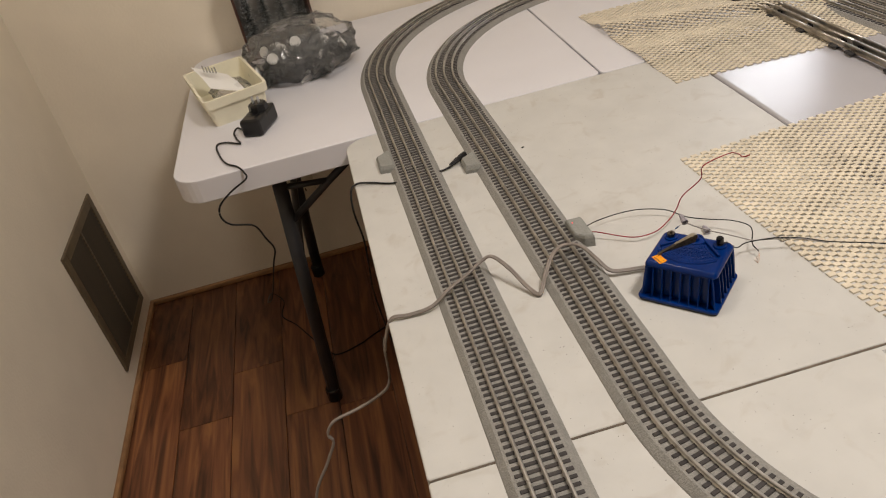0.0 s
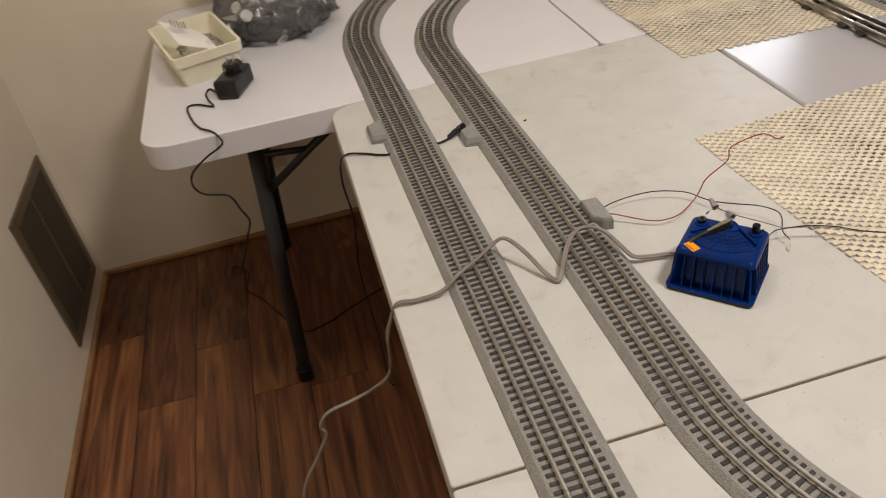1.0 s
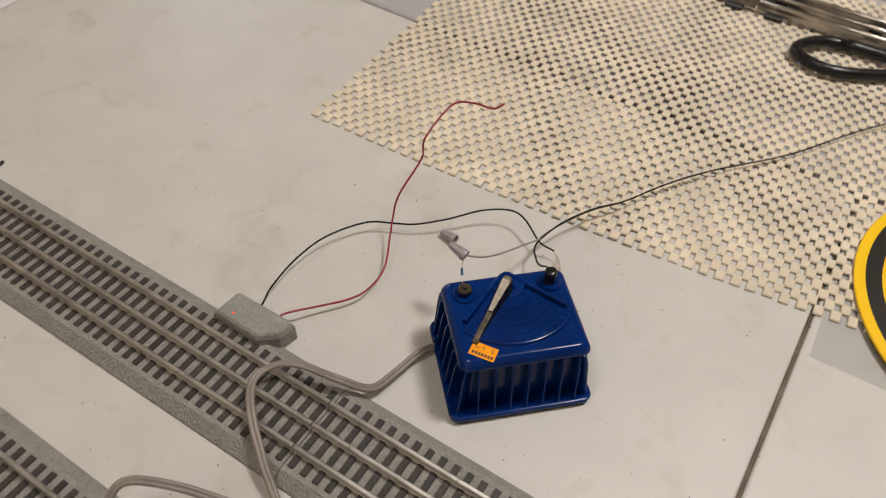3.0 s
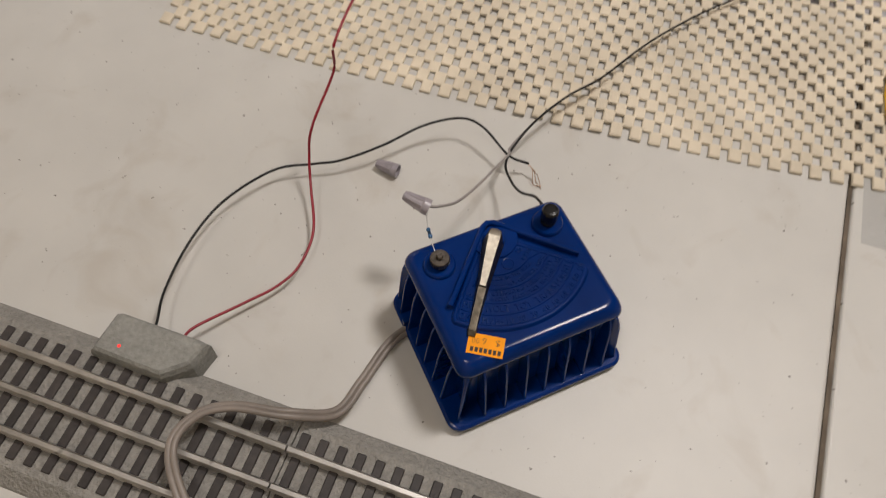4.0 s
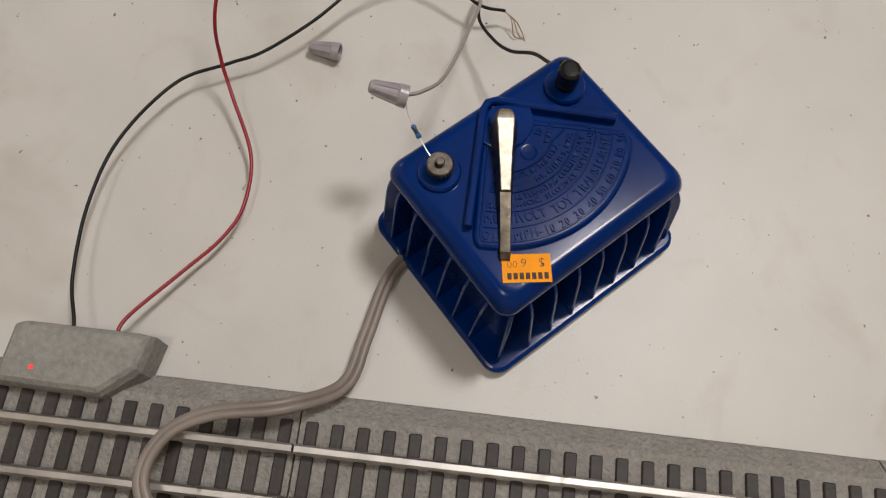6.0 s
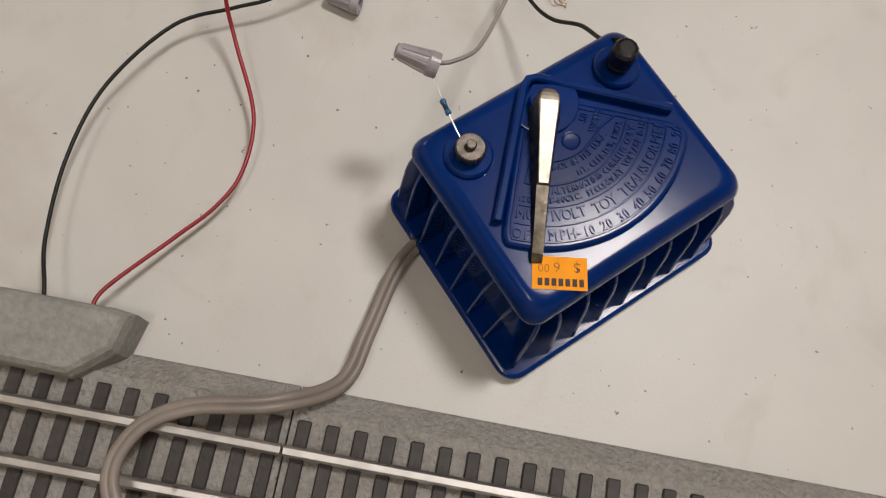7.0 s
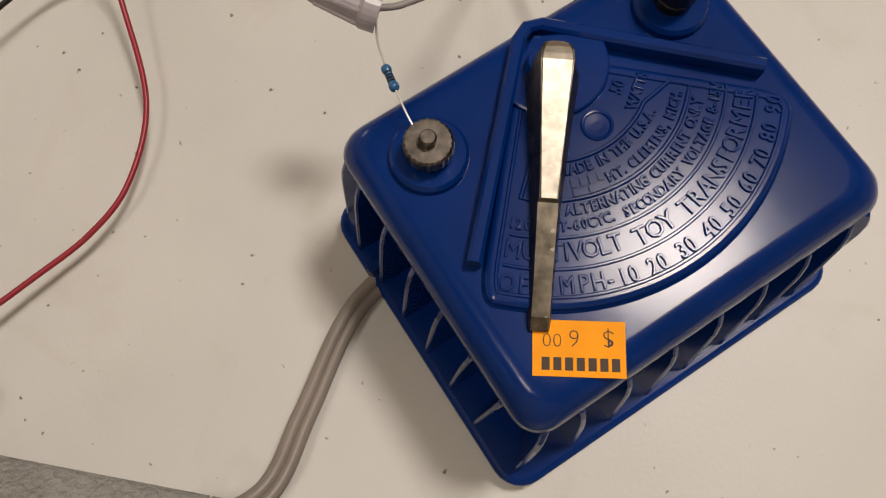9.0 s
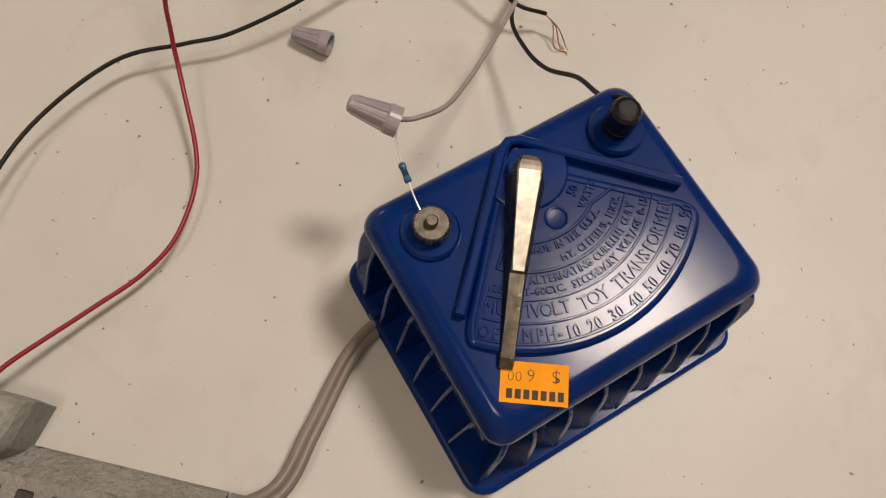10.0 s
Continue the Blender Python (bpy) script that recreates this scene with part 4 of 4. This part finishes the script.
for f in (0.3, 0.42, 0.54, 0.68):
    part("colour_band", lathe(bmesh.new(), [(0.0007, ll * f), (0.00076, ll * f + 0.0001), (0.00076, ll * f + 0.0003), (0.0007, ll * f + 0.0004)], 14, m), BLACK_PLASTIC, res)
for pts in ([tp(17.0, 60.5, 52.5), tp(17.2, 64, 53), tp(18.05, 69.3, 53.2)], [tp(18.9, 73.9, 52.9), tp(20.4, 79, 53), tp(22.6, 83, 53), tp(22.9, 84.6, 53.3)]):
    bm = sweep(bmesh.new(), spline([Vector(p) - res.matrix_world.translation for p in pts], 5), 0.0002, 6)
    part("lead", bm, TIN, res)

# cords of the adapter side
cord("adapter_cord", [(-0.44, 0.728, Z + 0.014), (-0.452, 0.75, Z + 0.006), (-0.468, 0.785, Z + 0.003), (-0.475, 0.765, Z + 0.003), (-0.47, 0.735, Z + 0.003), (-0.463, 0.708, Z + 0.003), (-0.49, 0.73, Z + 0.003), (-0.507, 0.727, Z + 0.003), (-0.501, 0.682, Z + 0.003), (-0.487, 0.638, Z + 0.003),
     (-0.467, 0.613, Z + 0.003), (-0.457, 0.598, Z - 0.003), (-0.456, 0.588, Z - 0.012), (-0.487, 0.585, 0.583), (-0.514, 0.585, 0.562), (-0.52, 0.585, 0.54), (-0.508, 0.585, 0.521), (-0.472, 0.585, 0.507), (-0.461, 0.59, 0.472), (-0.455, 0.6, 0.44), (-0.472, 0.63, 0.39), (-0.5, 0.7, 0.3), (-0.545, 0.85, 0.16), (-0.595, 1.05, 0.02),
     (-0.603, 1.18, FLOOR + 0.004), (-0.57, 1.13, FLOOR + 0.003), (-0.576, 1.063, FLOOR + 0.003), (-0.54, 1.008, FLOOR + 0.003), (-0.5, 0.93, FLOOR + 0.003), (-0.467, 0.87, FLOOR + 0.003), (-0.44, 0.843, FLOOR + 0.003), (-0.38, 0.859, FLOOR + 0.003), (-0.34, 0.882, FLOOR + 0.003), (-0.2, 0.95, FLOOR + 0.003)],
     0.0017, RUBBER, "thin black adapter cord hanging to the floor", "cable")
cord("feeder_cord", [(-0.098, 0.425, Z + 0.008), (-0.112, 0.414, Z + 0.006), (-0.13, 0.406, Z + 0.003), (-0.15, 0.402, Z + 0.0025), (-0.18, 0.4, Z + 0.0022), (-0.22, 0.407, Z + 0.0025), (-0.25, 0.425, Z + 0.003), (-0.272, 0.432, Z + 0.004), (-0.284, 0.425, Z - 0.002), (-0.289, 0.41, Z - 0.03),
     (-0.286, 0.4, 0.53), (-0.291, 0.41, 0.47), (-0.296, 0.42, 0.4), (-0.29, 0.5, 0.2), (-0.28, 0.6, FLOOR + 0.003), (-0.2, 0.8, FLOOR + 0.003)], 0.0016, RUBBER, "thin black feeder cord running under the track", "cable")
plug = root("barrel_plug", pose(-0.096, 0.428, TOP + 0.0075), "black barrel plug in the track housing", "plug")
pm = Vector((-0.036, -0.02, -0.004)).to_track_quat("Z", "Y").to_matrix().to_4x4()
part("grip", lathe(bmesh.new(), [(0.0035, 0.0), (0.005, 0.001), (0.005, 0.012), (0.0042, 0.014), (0.0044, 0.02), (0.003, 0.026), (0.0022, 0.034)], 14, pm), BLACK_PLASTIC, plug)


crumb = bmesh.new()
bmesh.ops.create_icosphere(crumb, subdivisions=2, radius=1)
for v in crumb.verts:
    v.co = Vector((v.co.x * 0.0032, v.co.y * 0.0016, v.co.z * 0.0009 + 0.0008)) * (1 + 0.3 * noise.noise(v.co * 2))
tagged(part("crumb", crumb, RUBBER, None, "", True), "tiny dark crumb on the grey table", "crumb").matrix_world = pose(-0.008, 0.411, TOP, 0, 0, 20)


# ---- mats ----
def foam_mat(corner, ux, vx, bend, nu, nv, seed, waves):
    """corner: the mat's corner nearest the grey table's far end; u along ux, v along vx; bend: how far the edge wanders in u with v and v squared."""
    rnd = random.Random(seed)
    pu, pv = 0.0078, 0.0056
    verts, faces = [], []
    turned = ux[0] * vx[1] - ux[1] * vx[0] < 0

    def place(u, v, z):
        w = u + bend[0] * v + bend[1] * v * v
        return (w * ux[0] + v * vx[0], w * ux[1] + v * vx[1], z)

    def height(u, v):
        return sum(h * math.exp(-((u * ca + v * sa - o) / w) ** 2) for h, ca, sa, o, w in waves)

    for j in range(nv):
        for i in range(nu):
            if (i + j) % 2:
                continue
            u, v = (i + 0.5) * pu, (j + 0.5) * pv
            a = pu * (0.6 + rnd.uniform(-0.05, 0.05))
            b = pv * (0.61 + rnd.uniform(-0.05, 0.05))
            u += rnd.uniform(-1, 1) * 0.0004
            v += rnd.uniform(-1, 1) * 0.0004
            z = 0.0004 + height(u, v)
            t = 0.0018 + rnd.uniform(-0.0003, 0.0003)
            o = len(verts)
            for s, zz in ((1, z), (1, z + t * 0.55), (0.86, z + t * 0.9), (0.5, z + t)):
                verts += [place(u - a * s, v - b * s, zz), place(u + a * s, v - b * s, zz), place(u + a * s, v + b * s, zz), place(u - a * s, v + b * s, zz)]
            for k in (0, 4, 8):
                for q in range(4):
                    f = (o + k + q, o + k + (q + 1) % 4, o + k + 4 + (q + 1) % 4, o + k + 4 + q)
                    faces.append(f[::-1] if turned else f)
            f = (o + 12, o + 13, o + 14, o + 15)
            faces.append(f[::-1] if turned else f)
    me = bpy.data.meshes.new("foam_mat")
    me.from_pydata(verts, [], faces)
    me.materials.append(MAT_FOAM)
    ob = new("foam_mat", me)
    ob.location = (*corner, TOP)
    return tagged(ob, "cream perforated non-slip foam liner lying on the table", "mat", "foam mats")


foam_mat((0.177, 0.2535), (0.998, 0.07), (0, -1), (0.02, 0.13), 58, 150, 1, [(0.0012, 0.8, 0.6, 0.3, 0.03), (0.0011, 0.5, 0.86, 0.2, 0.02), (0.0009, 0.1, 1.0, 0.28, 0.02), (0.0009, 0.9, -0.3, 0.12, 0.025)])
foam_mat((0.287, 0.487), (0.992, -0.06), (-0.036, 0.999), (0, 0), 62, 76, 2, [(0.014, 0.25, 0.97, 0.3, 0.035), (0.005, 0.0, 1.0, 0.15, 0.04)])


# ---- round sign and odds on the mat ----
sign = root("round_sign", pose(0.283, -0.302, TOP + 0.004, 0, 0, -31), "round yellow warning sign with black ring and band", "sign")
part("plate", lathe(bmesh.new(), [(0.1310, 0), (0.132, 0.0005), (0.132, 0.002), (0.1312, 0.0025)], 96), YELLOW, sign)
ring = bmesh.new()
rings = []
for r, z in ((0.1135, 0.0024), (0.1135, 0.0027), (0.1245, 0.0027), (0.1245, 0.0024)):
    rings.append([(r * math.cos(2 * math.pi * i / 96), r * math.sin(2 * math.pi * i / 96), z) for i in range(96)])
loft(ring, rings + [rings[0]], cap=False)
part("black_ring", ring, SIGN_BLACK, sign)
part("black_band", box(bmesh.new(), -0.102, 0.102, 0.028, 0.053, 0.00245, 0.00275), SIGN_BLACK, sign)

sw = bmesh.new()
path = [Vector((-0.05 + 0.017 * math.cos(a), 0.08 + 0.012 * math.sin(a), 0.0012)) for a in [radians(20 + 320 * i / 30) for i in range(31)]]
sweep(sw, path, 0.0017, 10, 0.0045)
for v in sw.verts:
    v.co.z = 0.0024 + min(0.0004, max(0.0, v.co.z) * 0.2)
part("black_emblem", sw, SIGN_BLACK, sign)
loop = bmesh.new()
path = [Vector((0.024 * math.cos(a) * (1 + 0.1 * math.sin(3 * a)), 0.047 * math.sin(a), 0.0075)) for a in [2 * math.pi * i / 40 for i in range(41)]]
sweep(loop, path, 0.0055, 10)
tagged(part("cable_loop", loop, BLACK_PLASTIC, None, "", True), "black coiled plastic loop lying on the foam mat", "cable").matrix_world = pose(0.517, -0.105, TOP + 0.003, 0, 0, 18)
film = box(bmesh.new(), -0.045, 0.045, -0.075, 0.075, 0.0003, 0.0006)
tagged(part("plastic_film", film, CLEAR), "clear plastic film strip on the grey table", "film").matrix_world = pose(0.2185, -0.24, TOP, 0, 0, 2)


# ---- things on the white table ----
ad = root("power_adapter", pose(-0.4215, 0.763, TOP, 0, 0, -24), "black plug-in power adapter lying on the white table", "power adapter")
part("body", box(bmesh.new(), -0.0205, 0.0205, -0.041, 0.041, 0.0, 0.034, 0.006, 2), BLACK_PLASTIC, ad)
part("plug_face", lathe(bmesh.new(), [(0.019, 0.033), (0.018, 0.044), (0.014, 0.047)], 8, Matrix.Translation((0, 0.012, 0)) @ Matrix.Rotation(radians(22.5), 4, "Z")), BLACK_PLASTIC, ad)
for x in (-0.006, 0.006):
    part("prong", box(bmesh.new(), x - 0.0008, x + 0.0008, 0.007, 0.013, 0.045, 0.06), TIN, ad)

tray = root("storage_tray", pose(-0.483, 0.928, TOP, 0, 0, 15), "open cream plastic tray holding papers", "tray")


def tray_ring(w, d, r, z):
    return [(x, y, z) for x, y in rounded_outline(-w, w, -d, d, (r,) * 4, 5)]


bm = bmesh.new()
loft(bm, [tray_ring(0.054, 0.094, 0.008, 0.0), tray_ring(0.059, 0.1, 0.009, 0.04), tray_ring(0.064, 0.106, 0.01, 0.0405), tray_ring(0.065, 0.107, 0.01, 0.058), tray_ring(0.06, 0.101, 0.009, 0.058), tray_ring(0.054, 0.094, 0.008, 0.004)])
bmesh.ops.recalc_face_normals(bm, faces=bm.faces)
part("tray_body", bm, CREAM, tray)
leaf = bmesh.new()
loft(leaf, [[(-0.035, -0.05, 0.062), (0.03, -0.06, 0.035), (0.03, -0.06, 0.036), (-0.035, -0.05, 0.063)], [(-0.04, 0.0, 0.075), (0.025, -0.01, 0.045), (0.025, -0.01, 0.046), (-0.04, 0.0, 0.076)], [(-0.048, 0.045, 0.085), (0.015, 0.04, 0.05), (0.015, 0.04, 0.051), (-0.048, 0.045, 0.086)]])
leaf.transform(Matrix.Translation((-0.483, 0.928, TOP)) @ Matrix.Rotation(radians(15), 4, "Z"))
sheet = tagged(part("paper_sheet", leaf, PAPER), "folded white instruction sheet in the tray", "paper")
bars = bmesh.new()
for k in range(5):
    box(bars, -0.035 + 0.006 * k, -0.032 + 0.006 * k, -0.012, 0.015 - 0.004 * (k % 2), 0.0, 0.0004)
bars.transform(Matrix.Translation((-0.483, 0.928, TOP)) @ Matrix.Rotation(radians(15), 4, "Z") @ Matrix.Translation((0, 0, 0.0735)) @ Matrix.Rotation(radians(25), 4, "Y") @ Matrix.Rotation(radians(12), 4, "X"))
pr = part("print", bars, FOIL, sheet, "grey printed bars")
bagp = bmesh.new()
bmesh.ops.create_icosphere(bagp, subdivisions=3, radius=1)
for v in bagp.verts:
    f = 1 + 0.25 * noise.noise(v.co * 3)
    v.co = Vector((v.co.x * 0.04 * f, v.co.y * 0.06 * f, v.co.z * 0.018 * f + 0.03))
bagp.transform(Matrix.Translation((-0.475, 0.93, TOP)) @ Matrix.Rotation(radians(15), 4, "Z"))
tagged(part("plastic_packet", bagp, CLEAR, None, "", True), "crumpled clear plastic packet in the tray", "bag")


def bristle_tree(name, m, h, seed, parent=None):
    rnd = random.Random(seed)
    t = root(name, m, "dark frosted bottle-brush model tree on a white round base", "model tree", "model trees")
    part("base_disc", lathe(bmesh.new(), [(0.011, 0), (0.012, 0.001), (0.012, 0.004), (0.009, 0.0055)], 20), WHITE_PLASTIC, t, "white round plastic base")
    part("stem", sweep(bmesh.new(), [Vector((0, 0, 0.005)), Vector((0, 0, h))], 0.0012, 6), BLACK_METAL, t)
    vs, fs = [], []
    for i in range(520):
        f = rnd.random()
        z = h * (0.16 + 0.84 * f)
        r = (0.026 * (1 - f) ** 0.8 + 0.004) * rnd.uniform(0.7, 1.1)
        a = rnd.uniform(0, 2 * math.pi)
        c, s = math.cos(a), math.sin(a)
        w = 0.0014
        o = len(vs)
        dz = rnd.uniform(-0.004, 0.008)
        vs += [(-s * w, c * w, z), (s * w, -c * w, z), (r * c, r * s, z + dz), (0, 0, z + 0.0016)]
        fs += [(o, o + 1, o + 2), (o + 1, o + 3, o + 2), (o + 3, o, o + 2)]
    me = bpy.data.meshes.new("bristles")
    me.from_pydata(vs, [], fs)
    me.materials.append(TREE)
    ob = new("bristles", me)
    ob.parent = t
    return t


rnd = random.Random(5)
BAG = Vector((-0.318, 1.015, TOP))
for i in range(24):
    px, py = rnd.uniform(-0.08, 0.08), rnd.uniform(-0.06, 0.06)
    pz = 0.022 + rnd.uniform(0, 0.042) * (1 - abs(px) / 0.1)
    q = Euler((radians(rnd.uniform(50, 120)), radians(rnd.uniform(-30, 30)), radians(rnd.uniform(0, 360)))).to_matrix().to_4x4()
    bristle_tree("model_tree", Matrix.Translation(BAG + Vector((px, py, pz))) @ q @ Matrix.Translation((0, 0, -0.045)), rnd.uniform(0.08, 0.11), 20 + i)
bm = bmesh.new()
bmesh.ops.create_icosphere(bm, subdivisions=5, radius=1)
for v in bm.verts:
    c = v.co.copy()
    f = 1 + 0.14 * noise.noise(c * 2.2) + 0.12 * abs(noise.noise(c * 5)) + 0.04 * abs(noise.noise(c * 11))
    v.co = Vector((c.x * 0.115 * f, c.y * 0.095 * f, max(0.002, 0.05 + c.z * 0.062 * f)))
bm.transform(Matrix.Translation(BAG))
tagged(part("plastic_bag", bm, BAG_FILM, None, "", True), "crumpled clear plastic bag full of model trees", "bag")
bag = bpy.data.objects["plastic_bag"]
for k in (0.0, 0.006):
    part("zip_seal", sweep(bmesh.new(), spline([BAG + Vector(p) + Vector((0, k, k * 0.5)) for p in ((-0.085, 0.055, 0.075), (-0.04, 0.06, 0.103), (0.01, 0.055, 0.112), (0.06, 0.05, 0.1), (0.095, 0.04, 0.07))], 6), 0.0007, 6), CLEAR, bag, "clear press-to-close strip")
bx = root("display_box", pose(-0.362, 1.225, TOP, 0, 0, 6), "dark brown window box with frosted model trees", "box")
bm = bmesh.new()
box(bm, -0.085, -0.08, -0.045, 0.045, 0, 0.2)
box(bm, 0.08, 0.085, -0.045, 0.045, 0, 0.2)
box(bm, -0.08, 0.08, 0.04, 0.045, 0, 0.2)
box(bm, -0.08, 0.08, -0.045, 0.04, 0, 0.005)
part("carton", bm, BOX_BROWN, bx)
part("backing_card", box(bmesh.new(), -0.079, 0.079, 0.037, 0.0395, 0.006, 0.198), FOIL, bx)
for i in range(4):
    bristle_tree("model_tree", pose(-0.362, 1.225, TOP, 0, 0, 6) @ Matrix.Translation((-0.058 + 0.039 * i, 0.005, 0.006)), 0.17, 60 + i)

# ---- floor planks ----
PWID = 0.127
pl = bmesh.new()
box(pl, 0.0006, PWID - 0.0006, 0.0006, 0.9 - 0.0006, -0.008, 0, 0.0008, 1)
plank_mesh = bpy.data.meshes.new("plank")
pl.to_mesh(plank_mesh)
pl.free()
plank_mesh.materials.append(PLANK)
rnd = random.Random(3)
col = 0
x = WEST
while x < EAST - 0.001:
    y = SOUTH - rnd.uniform(0, 0.85)
    wide = min(1.0, (EAST - x) / PWID)
    while y < NORTH - 0.002:
        y0, y1 = max(y, SOUTH), min(y + 0.9, NORTH)
        o = new("plank", plank_mesh)
        o.parent = floor
        o.location, o.scale = (x, y0, FLOOR), (wide, (y1 - y0) / 0.9, 1)
        y += 0.9
    x += PWID
